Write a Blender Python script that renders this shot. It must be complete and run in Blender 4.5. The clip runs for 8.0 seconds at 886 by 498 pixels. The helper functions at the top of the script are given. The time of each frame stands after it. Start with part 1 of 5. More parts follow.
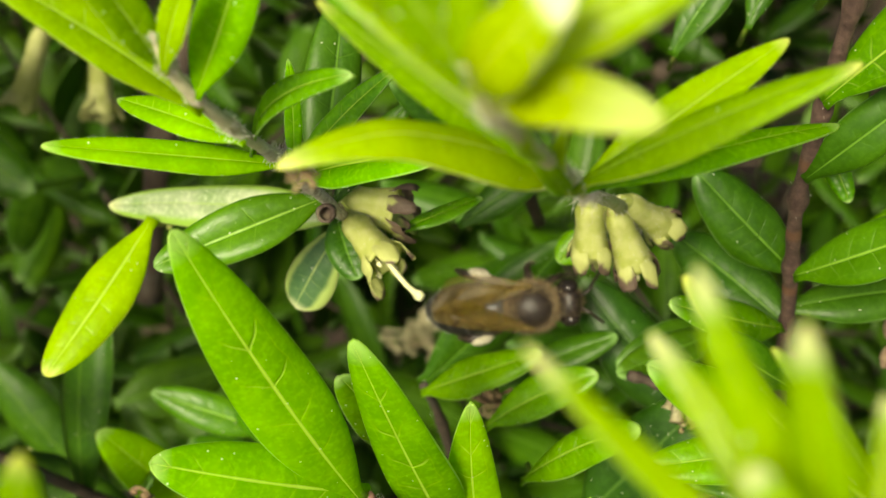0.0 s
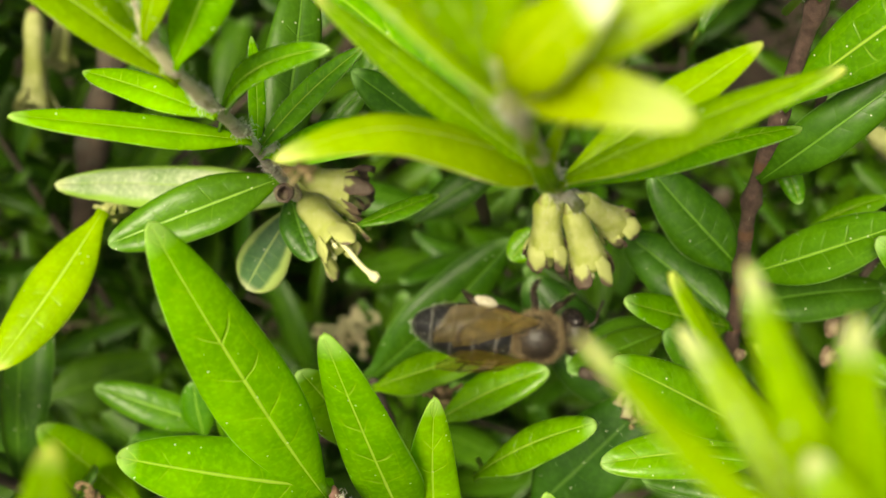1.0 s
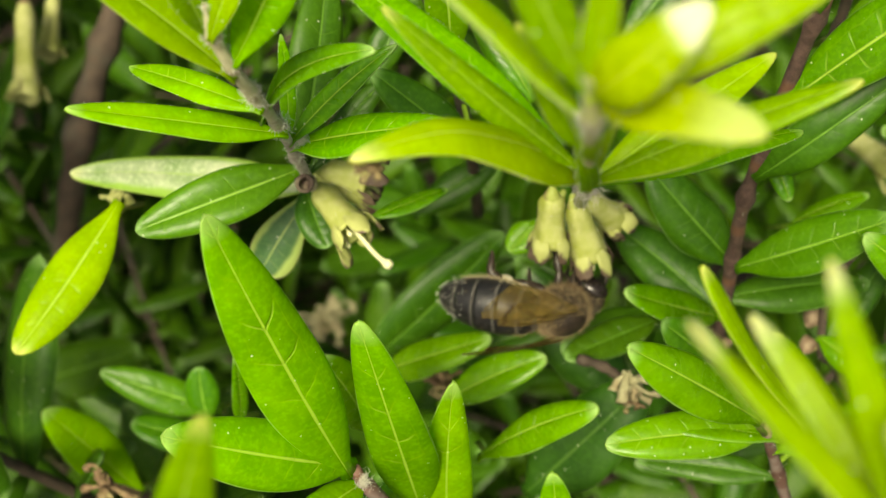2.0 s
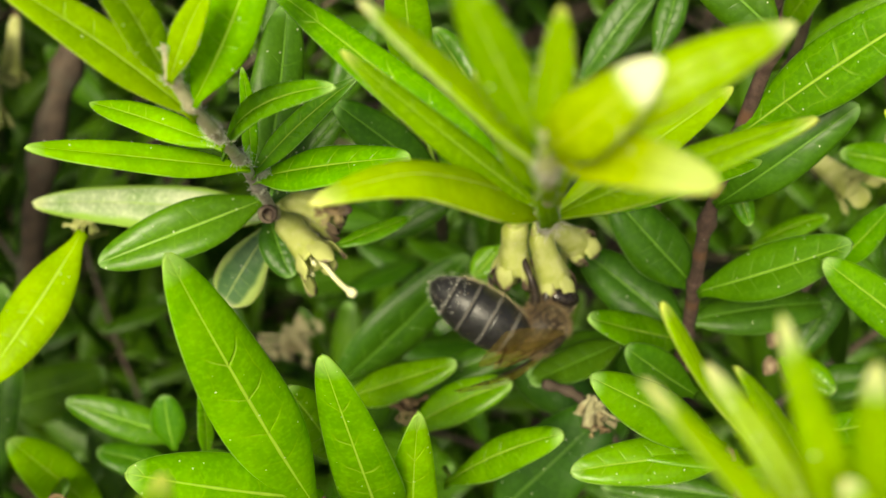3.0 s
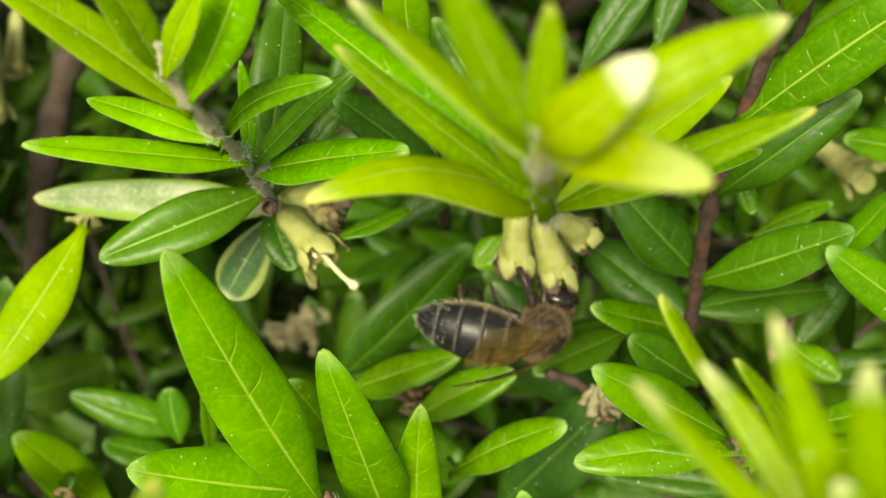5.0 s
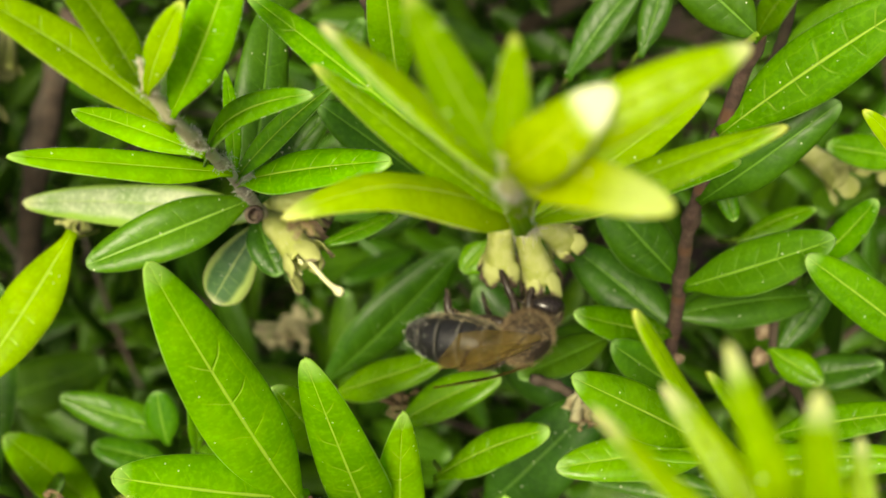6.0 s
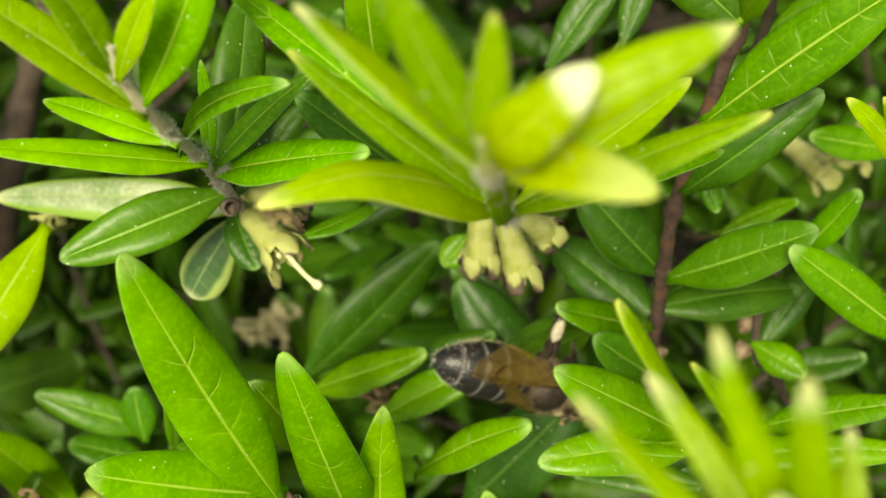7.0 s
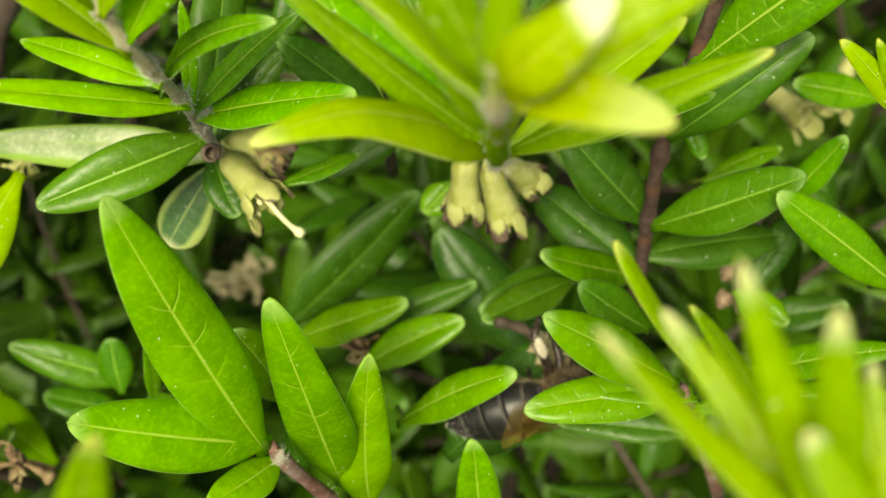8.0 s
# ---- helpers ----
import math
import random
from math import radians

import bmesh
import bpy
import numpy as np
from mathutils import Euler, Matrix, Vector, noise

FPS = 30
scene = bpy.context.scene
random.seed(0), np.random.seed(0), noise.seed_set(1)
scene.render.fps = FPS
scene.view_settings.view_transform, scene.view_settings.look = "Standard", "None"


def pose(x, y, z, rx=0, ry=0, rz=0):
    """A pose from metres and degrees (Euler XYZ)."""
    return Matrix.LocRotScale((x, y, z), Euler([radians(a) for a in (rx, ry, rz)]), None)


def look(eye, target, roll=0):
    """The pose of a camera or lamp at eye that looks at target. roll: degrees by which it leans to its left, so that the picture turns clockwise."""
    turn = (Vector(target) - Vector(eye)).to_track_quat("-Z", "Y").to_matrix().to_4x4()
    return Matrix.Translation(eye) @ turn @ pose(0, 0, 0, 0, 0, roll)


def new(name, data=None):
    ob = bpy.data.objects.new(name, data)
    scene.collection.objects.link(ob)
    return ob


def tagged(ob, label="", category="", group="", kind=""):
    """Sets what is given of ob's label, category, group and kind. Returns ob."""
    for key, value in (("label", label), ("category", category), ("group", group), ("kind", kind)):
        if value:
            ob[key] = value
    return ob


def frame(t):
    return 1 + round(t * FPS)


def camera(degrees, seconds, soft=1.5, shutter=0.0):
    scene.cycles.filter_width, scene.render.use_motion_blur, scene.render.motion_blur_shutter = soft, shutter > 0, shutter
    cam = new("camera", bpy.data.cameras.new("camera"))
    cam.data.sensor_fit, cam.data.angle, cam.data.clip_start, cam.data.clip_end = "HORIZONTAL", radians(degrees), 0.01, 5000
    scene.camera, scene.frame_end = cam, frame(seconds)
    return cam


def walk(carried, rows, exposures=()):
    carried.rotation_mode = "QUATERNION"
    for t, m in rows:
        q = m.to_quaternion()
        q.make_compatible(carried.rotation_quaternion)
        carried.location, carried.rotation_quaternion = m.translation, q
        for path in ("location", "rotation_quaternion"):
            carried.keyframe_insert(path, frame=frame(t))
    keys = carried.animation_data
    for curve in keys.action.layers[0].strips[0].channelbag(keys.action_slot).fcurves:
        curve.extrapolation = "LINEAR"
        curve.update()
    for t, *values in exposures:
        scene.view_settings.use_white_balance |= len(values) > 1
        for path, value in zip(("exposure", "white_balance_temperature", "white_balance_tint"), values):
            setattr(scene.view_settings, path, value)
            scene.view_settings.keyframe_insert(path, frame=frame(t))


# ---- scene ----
cam = camera(36.0, 8.0, soft=1.5)
# A small, wide-open phone lens close to its subject.
cam.data.dof.use_dof = True
cam.data.dof.focus_distance = 0.083
cam.data.dof.aperture_fstop = 66.0
walk(cam, [
    (0, look((0.00676, -0.05728, 0.69930), (-0.00699, 0.00192, 0.61491), -10.97)),
    (0.5, look((0.00685, -0.05725, 0.69866), (-0.00242, 0.00232, 0.61391), -6.86)),
    (1, look((0.00360, -0.05787, 0.69989), (-0.00354, 0.00161, 0.61487), -5.26)),
    (1.2, look((0.00277, -0.05911, 0.70003), (-0.00312, -0.00081, 0.61410), -3.98)),
    (2.3, look((-0.00143, -0.06068, 0.70491), (-0.00356, -0.00155, 0.61938), -1.20)),
    (2.5, look((-0.00085, -0.06062, 0.70411), (-0.00228, -0.00187, 0.61830), -0.84)),
    (3, look((-0.00054, -0.05974, 0.70513), (-0.00112, -0.00008, 0.61995), -0.30)),
    (3.5, look((0.00003, -0.05968, 0.70517), (0.00003, -0.00005, 0.61997), 0.00)),
    (4, look((0.00007, -0.05973, 0.70526), (-0.00013, -0.00049, 0.61978), -0.24)),
    (4.5, look((0.00020, -0.05890, 0.70572), (-0.00041, 0.00091, 0.62064), -0.70)),
    (5, look((-0.00000, -0.05922, 0.70517), (-0.00126, -0.00049, 0.61935), -1.42)),
    (5.2, look((0.00064, -0.05891, 0.70562), (-0.00015, -0.00012, 0.61984), -1.08)),
    (6.3, look((0.00098, -0.05894, 0.70646), (-0.00009, -0.00069, 0.62031), -1.14)),
    (6.5, look((0.00102, -0.05879, 0.70619), (0.00062, -0.00045, 0.62010), -0.90)),
    (7, look((0.00103, -0.05850, 0.70519), (0.00143, -0.00033, 0.61898), -0.19)),
    (7.5, look((0.00160, -0.05858, 0.70442), (0.00364, -0.00194, 0.61722), 1.09)),
    (8, look((-0.00029, -0.05833, 0.70369), (0.00269, -0.00298, 0.61569), 1.97)),
], exposures=[(0, 1.16, 8350, 0), (1, 1.13, 8350, 0), (2.5, 1.07, 8350, 0), (4, 1.03, 8350, 0), (8, 1.03, 8350, 0)])

# ---- light: bright, thinly overcast sky ----
world = bpy.data.worlds.new("sky")
scene.world = world
world.use_nodes = True
sky = world.node_tree.nodes.new("ShaderNodeTexSky")
sky.sky_type, sky.sun_disc = "NISHITA", False
sky.air_density, sky.dust_density = 0.6, 4.0
sky.sun_elevation, sky.sun_rotation = radians(58), radians(199)
back = world.node_tree.nodes["Background"]
world.node_tree.links.new(sky.outputs["Color"], back.inputs["Color"])
back.inputs["Strength"].default_value = 0.071
sun = new("sun", bpy.data.lights.new("sun", "SUN"))
sun.data.energy, sun.data.angle, sun.data.color = 3.0, radians(18), (1.0, 0.96, 0.88)
sun.matrix_world = look((-0.173, -0.501, 1.448), (0, 0, 0.6))

MM = 0.001


# ---- materials ----
def nodes_of(name):
    m = bpy.data.materials.new(name)
    m.use_nodes = True
    n, l = m.node_tree.nodes, m.node_tree.links
    return m, n, l, n["Principled BSDF"]


def math_node(n, l, op, a, b=None, clamp=False):
    k = n.new("ShaderNodeMath")
    k.operation, k.use_clamp = op, clamp
    for i, v in enumerate((a, b)):
        if v is None:
            continue
        if isinstance(v, (int, float)):
            k.inputs[i].default_value = v
        else:
            l.new(v, k.inputs[i])
    return k.outputs[0]


def step_node(n, l, v, lo, hi):
    k = n.new("ShaderNodeMapRange")
    k.interpolation_type = "SMOOTHSTEP"
    k.inputs["From Min"].default_value, k.inputs["From Max"].default_value = lo, hi
    l.new(v, k.inputs["Value"])
    return k.outputs["Result"]


def mix_node(n, l, fac, a, b, kind="MIX"):
    k = n.new("ShaderNodeMix")
    k.data_type, k.blend_type = "RGBA", kind
    if isinstance(fac, (int, float)):
        k.inputs[0].default_value = fac
    else:
        l.new(fac, k.inputs[0])
    for i, v in ((6, a), (7, b)):
        if isinstance(v, tuple):
            k.inputs[i].default_value = (*v, 1)
        else:
            l.new(v, k.inputs[i])
    return k.outputs[2]


def noise_node(n, l, scale, detail=3.0, rough=0.6, vec=None):
    k = n.new("ShaderNodeTexNoise")
    k.inputs["Scale"].default_value, k.inputs["Detail"].default_value, k.inputs["Roughness"].default_value = scale, detail, rough
    if vec is not None:
        l.new(vec, k.inputs["Vector"])
    return k.outputs["Fac"]


def leaf_material(name, base, light, vein, gloss, through_amount, tip, edge=None, stuff=False, dry=0.93, ribs=0.42):
    """A leaf blade: pale midrib and side veins from its own UV, mottling, specks of pollen, and light that shines through."""
    m, n, l, p = nodes_of(name)
    uv = n.new("ShaderNodeUVMap").outputs[0]
    sep = n.new("ShaderNodeSeparateXYZ")
    l.new(uv, sep.inputs[0])
    u = sep.outputs["X"]
    v = math_node(n, l, "ABSOLUTE", math_node(n, l, "SUBTRACT", math_node(n, l, "MULTIPLY", sep.outputs["Y"], 2.0), 1.0))
    obj = n.new("ShaderNodeTexCoord").outputs["Object"]
    if stuff:
        rnd = n.new("ShaderNodeNewGeometry").outputs["Random Per Island"]
    else:
        rnd = n.new("ShaderNodeObjectInfo").outputs["Random"]
    shift = n.new("ShaderNodeVectorMath")
    shift.operation = "ADD"
    l.new(obj, shift.inputs[0])
    l.new(rnd, shift.inputs[1])
    obj = shift.outputs[0]
    mottle = noise_node(n, l, 350.0, 4.0, 0.6, obj)
    patch = noise_node(n, l, 90.0, 2.0, 0.5, obj)
    wob = noise_node(n, l, 220.0, 2.0, 0.5, obj)
    mid = step_node(n, l, math_node(n, l, "ADD", v, math_node(n, l, "ADD", math_node(n, l, "MULTIPLY", u, 0.02), math_node(n, l, "MULTIPLY", math_node(n, l, "SUBTRACT", mottle, 0.5), 0.06))), 0.066, 0.026)
    s = math_node(n, l, "ADD", math_node(n, l, "SUBTRACT", math_node(n, l, "MULTIPLY", u, 7.5), math_node(n, l, "MULTIPLY", math_node(n, l, "POWER", v, 0.8), 0.55)), math_node(n, l, "MULTIPLY", wob, 1.0))
    saw = math_node(n, l, "ABSOLUTE", math_node(n, l, "SUBTRACT", math_node(n, l, "FRACT", s), 0.5))
    broken = math_node(n, l, "MULTIPLY", step_node(n, l, wob, 0.35, 0.62), step_node(n, l, patch, 0.35, 0.6))
    side = math_node(n, l, "MULTIPLY", math_node(n, l, "MULTIPLY", step_node(n, l, saw, 0.055, 0.012), step_node(n, l, v, 0.80, 0.25)), math_node(n, l, "ADD", math_node(n, l, "MULTIPLY", broken, 0.9), 0.10))
    # a vein along the rim ties the side veins together
    loop = math_node(n, l, "ABSOLUTE", math_node(n, l, "SUBTRACT", math_node(n, l, "ADD", v, math_node(n, l, "MULTIPLY", math_node(n, l, "SUBTRACT", saw, 0.25), 0.14)), 0.62))
    side = math_node(n, l, "MAXIMUM", side, math_node(n, l, "MULTIPLY", step_node(n, l, loop, 0.035, 0.008), math_node(n, l, "MULTIPLY", broken, 0.22)))
    veins = math_node(n, l, "MAXIMUM", mid, math_node(n, l, "MULTIPLY", side, ribs))
    net = n.new("ShaderNodeTexVoronoi")
    net.feature = "DISTANCE_TO_EDGE"
    net.inputs["Scale"].default_value = 1300.0
    l.new(obj, net.inputs["Vector"])
    cells = step_node(n, l, net.outputs["Distance"], 0.0, 0.12)
    col = mix_node(n, l, step_node(n, l, mottle, 0.3, 0.75), base, light)
    col = mix_node(n, l, math_node(n, l, "MULTIPLY", step_node(n, l, patch, 0.45, 0.75), 0.5), col, tuple(0.72 * c for c in base))
    hue = n.new("ShaderNodeHueSaturation")
    hue.inputs["Hue"].default_value = 0.5
    l.new(math_node(n, l, "ADD", math_node(n, l, "MULTIPLY", rnd, 0.30), 0.85), hue.inputs["Value"])
    l.new(math_node(n, l, "ADD", math_node(n, l, "MULTIPLY", rnd, -0.025), 0.512), hue.inputs["Hue"])
    l.new(col, hue.inputs["Color"])
    col = hue.outputs[0]
    col = mix_node(n, l, math_node(n, l, "MULTIPLY", math_node(n, l, "SUBTRACT", 1.0, cells), 0.035), col, vein)
    down = noise_node(n, l, 2600.0, 2.0, 0.5, obj)
    col = mix_node(n, l, math_node(n, l, "MULTIPLY", step_node(n, l, down, 0.42, 0.72), 0.22), col, tuple(min(1.0, 1.5 * c + 0.01) for c in light))
    if edge:
        col = mix_node(n, l, math_node(n, l, "MULTIPLY", step_node(n, l, math_node(n, l, "ADD", v, math_node(n, l, "MULTIPLY", mottle, 0.5)), 0.85, 1.1), 0.9), col, edge)
    col = mix_node(n, l, math_node(n, l, "MULTIPLY", veins, 0.92), col, vein)
    # Tip and rim: their own pale green, with gloss and edge light painted in.
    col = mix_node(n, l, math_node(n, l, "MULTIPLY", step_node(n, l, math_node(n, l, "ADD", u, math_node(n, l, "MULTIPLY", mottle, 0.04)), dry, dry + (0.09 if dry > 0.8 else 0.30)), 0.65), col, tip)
    rim = math_node(n, l, "MULTIPLY", step_node(n, l, v, 0.955, 1.0), math_node(n, l, "MULTIPLY", step_node(n, l, wob, 0.3, 0.65), 0.6))
    col = mix_node(n, l, rim, col, tip)
    dots = n.new("ShaderNodeTexVoronoi")
    dots.inputs["Scale"].default_value = 1500.0
    l.new(obj, dots.inputs["Vector"])
    sepc = n.new("ShaderNodeSeparateColor")
    l.new(dots.outputs["Color"], sepc.inputs[0])
    speck = math_node(n, l, "MULTIPLY", step_node(n, l, dots.outputs["Distance"], 0.12, 0.06), step_node(n, l, math_node(n, l, "ADD", sepc.outputs[0], math_node(n, l, "MULTIPLY", patch, 0.55)), 0.90, 0.95))
    col = mix_node(n, l, math_node(n, l, "MULTIPLY", speck, 0.85), col, (0.80, 0.84, 0.66))
    l.new(col, p.inputs["Base Color"])
    rough = math_node(n, l, "ADD", math_node(n, l, "MULTIPLY", mottle, 0.18), math_node(n, l, "ADD", math_node(n, l, "MULTIPLY", speck, 0.3), gloss - 0.05))
    l.new(rough, p.inputs["Roughness"])
    p.inputs["Specular IOR Level"].default_value = 0.33
    # the blade swells between its side veins, which lie in shallow furrows
    swell = math_node(n, l, "MULTIPLY", step_node(n, l, saw, 0.0, 0.40), math_node(n, l, "MULTIPLY", step_node(n, l, v, 0.98, 0.3), 0.07))
    h = math_node(n, l, "ADD", math_node(n, l, "MULTIPLY", side, -0.22), math_node(n, l, "ADD", math_node(n, l, "MULTIPLY", cells, 0.015), math_node(n, l, "ADD", math_node(n, l, "MULTIPLY", wob, 0.5), math_node(n, l, "ADD", swell, math_node(n, l, "MULTIPLY", mid, 0.10)))))
    bump = n.new("ShaderNodeBump")
    bump.inputs["Strength"].default_value, bump.inputs["Distance"].default_value = 0.85, 0.00030
    l.new(h, bump.inputs["Height"])
    l.new(bump.outputs[0], p.inputs["Normal"])
    t = n.new("ShaderNodeBsdfTranslucent")
    l.new(mix_node(n, l, 1.0, col, (1.7, 1.5, 0.3), "MULTIPLY"), t.inputs["Color"])
    blend = n.new("ShaderNodeMixShader")
    blend.inputs[0].default_value = through_amount
    l.new(p.outputs[0], blend.inputs[1])
    l.new(t.outputs[0], blend.inputs[2])
    l.new(blend.outputs[0], n["Material Output"].inputs["Surface"])
    return m


LEAF = {
    "young": leaf_material("young_leaf", (0.232, 0.430, 0.003), (0.300, 0.505, 0.005), (0.50, 0.70, 0.12), 0.32, 0.5, (0.68, 0.72, 0.25)),
    "scorched": leaf_material("scorched_leaf", (0.245, 0.425, 0.003), (0.315, 0.495, 0.005), (0.54, 0.68, 0.14), 0.32, 0.5, (0.84, 0.84, 0.46), dry=0.95),
    "dry_tipped": leaf_material("dry_tipped_leaf", (0.240, 0.43, 0.003), (0.31, 0.49, 0.005), (0.46, 0.60, 0.05), 0.34, 0.5, (0.78, 0.80, 0.58), dry=0.90),
    # Dry pale outer part, with its blurred highlight painted into the tip colour.
    "bleached": leaf_material("bleached_leaf", (0.29, 0.43, 0.003), (0.36, 0.49, 0.005), (0.50, 0.62, 0.06), 0.34, 0.5, (0.60, 0.71, 0.30), dry=0.60),
    # Dry tip whitened further, a highlight painted on the leaf end.
    "glint_tip": leaf_material("pale_glint_leaf", (0.29, 0.43, 0.003), (0.36, 0.49, 0.005), (0.50, 0.62, 0.06), 0.30, 0.3, (0.90, 0.92, 0.80), dry=0.81),
    "fresh": leaf_material("fresh_leaf", (0.150, 0.410, 0.003), (0.235, 0.530, 0.005), (0.50, 0.72, 0.09), 0.20, 0.5, (0.50, 0.70, 0.26), ribs=0.62),
    "mature": leaf_material("mature_leaf", (0.092, 0.275, 0.003), (0.150, 0.380, 0.005), (0.42, 0.62, 0.09), 0.24, 0.45, (0.46, 0.66, 0.26), ribs=0.5),
    "older": leaf_material("older_leaf", (0.060, 0.195, 0.003), (0.09, 0.25, 0.005), (0.28, 0.52, 0.07), 0.30, 0.35, (0.24, 0.42, 0.13)),
    # Older leaves' dark green, lowered further: the shrub's inner shade put into colour.
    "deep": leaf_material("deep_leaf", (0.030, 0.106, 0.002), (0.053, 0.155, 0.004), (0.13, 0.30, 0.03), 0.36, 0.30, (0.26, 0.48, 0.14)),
    # Darker copy of the leaf green, with shade put into its colour.
    "shade": leaf_material("painted_shade_leaf", (0.024, 0.085, 0.004), (0.040, 0.120, 0.006), (0.07, 0.17, 0.02), 0.36, 0.25, (0.18, 0.32, 0.10)),
    "pale": leaf_material("pale_leaf", (0.25, 0.37, 0.14), (0.60, 0.66, 0.47), (0.34, 0.48, 0.16), 0.35, 0.35, (0.55, 0.60, 0.30), (0.24, 0.42, 0.05)),
    "edged": leaf_material("edged_leaf", (0.045, 0.125, 0.045), (0.08, 0.18, 0.06), (0.34, 0.46, 0.16), 0.28, 0.35, (0.60, 0.64, 0.36), (0.42, 0.54, 0.17)),
    # Old inner leaves, darkened so the gaps' shade sits in the base colour.
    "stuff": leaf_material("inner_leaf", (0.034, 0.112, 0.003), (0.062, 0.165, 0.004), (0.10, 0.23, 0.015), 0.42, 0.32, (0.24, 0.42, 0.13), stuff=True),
}


def plain_material(name, a, b, scale, rough, bump=0.3, dist=0.0002, c=None, through_amount=0.0, spec=0.4):
    m, n, l, p = nodes_of(name)
    obj = n.new("ShaderNodeTexCoord").outputs["Object"]
    big = noise_node(n, l, scale * 0.3, 3.0, 0.6, obj)
    fine = noise_node(n, l, scale, 5.0, 0.7, obj)
    col = mix_node(n, l, step_node(n, l, fine, 0.3, 0.7), a, b)
    if c:
        col = mix_node(n, l, step_node(n, l, big, 0.5, 0.65), col, c)
    l.new(col, p.inputs["Base Color"])
    l.new(math_node(n, l, "ADD", math_node(n, l, "MULTIPLY", fine, 0.25), rough - 0.12), p.inputs["Roughness"])
    p.inputs["Specular IOR Level"].default_value = spec
    k = n.new("ShaderNodeBump")
    k.inputs["Strength"].default_value, k.inputs["Distance"].default_value = bump, dist
    l.new(fine, k.inputs["Height"])
    l.new(k.outputs[0], p.inputs["Normal"])
    if through_amount:
        t = n.new("ShaderNodeBsdfTranslucent")
        l.new(col, t.inputs["Color"])
        blend = n.new("ShaderNodeMixShader")
        blend.inputs[0].default_value = through_amount
        l.new(p.outputs[0], blend.inputs[1])
        l.new(t.outputs[0], blend.inputs[2])
        l.new(blend.outputs[0], n["Material Output"].inputs["Surface"])
    return m


MAT = {
    "bark": plain_material("bark", (0.10, 0.045, 0.035), (0.20, 0.11, 0.08), 900.0, 0.7, 0.8, 0.0003, (0.26, 0.20, 0.17)),
    "inner_bark": plain_material("inner_bark", (0.040, 0.029, 0.021), (0.09, 0.065, 0.046), 500.0, 0.8, 0.7, 0.0003, (0.075, 0.068, 0.05)),
    "petiole": plain_material("petiole", (0.15, 0.28, 0.02), (0.22, 0.36, 0.03), 900.0, 0.5, 0.3, 0.0001, (0.26, 0.28, 0.08)),
    "calyx": plain_material("calyx", (0.36, 0.44, 0.08), (0.48, 0.52, 0.16), 900.0, 0.5, 0.3, 0.0001, (0.30, 0.26, 0.10), 0.2),
    "bud": plain_material("bud", (0.13, 0.085, 0.055), (0.30, 0.225, 0.14), 900.0, 0.6, 0.5, 0.0002, (0.34, 0.33, 0.12)),
    "scorch": plain_material("scorched_calyx", (0.040, 0.026, 0.020), (0.12, 0.085, 0.065), 1200.0, 0.8, 0.8, 0.0003, (0.20, 0.165, 0.11)),
    "hair": plain_material("shoot_hair", (0.82, 0.80, 0.70), (0.90, 0.88, 0.80), 500.0, 0.6, 0.0, through_amount=0.5),
    "husk": plain_material("husk", (0.11, 0.07, 0.035), (0.22, 0.15, 0.08), 900.0, 0.8, 0.6, c=(0.26, 0.22, 0.10)),
    "straw": plain_material("straw", (0.36, 0.39, 0.13), (0.50, 0.52, 0.22), 700.0, 0.8, 0.5, c=(0.34, 0.38, 0.10), through_amount=0.2),
    "beige": plain_material("dry_flower", (0.32, 0.30, 0.16), (0.47, 0.45, 0.27), 700.0, 0.85, 0.5, c=(0.27, 0.22, 0.12), through_amount=0.2),
    "petal": plain_material("petal", (0.53, 0.59, 0.15), (0.66, 0.69, 0.28), 700.0, 0.5, 0.3, 0.0001, (0.42, 0.48, 0.09), 0.4),
    "style": plain_material("style", (0.66, 0.66, 0.34), (0.74, 0.72, 0.46), 900.0, 0.4, 0.1),
    "soil": plain_material("soil", (0.035, 0.024, 0.016), (0.08, 0.055, 0.035), 60.0, 0.95, 0.8, 0.01, (0.05, 0.04, 0.02)),
    "thorax": plain_material("thorax_skin", (0.011, 0.008, 0.007), (0.028, 0.019, 0.014), 1500.0, 0.45, 0.4),
    "fur": plain_material("bee_fur", (0.18, 0.122, 0.064), (0.36, 0.265, 0.15), 900.0, 0.7, 0.0, through_amount=0.25),
    "pale_fur": plain_material("pale_bee_fur", (0.50, 0.42, 0.24), (0.62, 0.54, 0.34), 900.0, 0.7, 0.0, through_amount=0.25),
    "eye": plain_material("bee_eye", (0.010, 0.008, 0.008), (0.022, 0.016, 0.014), 5000.0, 0.25, 0.3, 0.00002),
    "leg": plain_material("bee_leg", (0.012, 0.009, 0.007), (0.038, 0.026, 0.018), 1800.0, 0.4, 0.4, 0.00005),
    "dust": plain_material("pollen_dust", (0.62, 0.62, 0.55), (0.78, 0.78, 0.70), 3000.0, 0.8, 0.4, 0.0001),
    "pollen": plain_material("pollen", (0.33, 0.30, 0.21), (0.52, 0.48, 0.36), 3000.0, 0.9, 0.8, 0.0001),
}


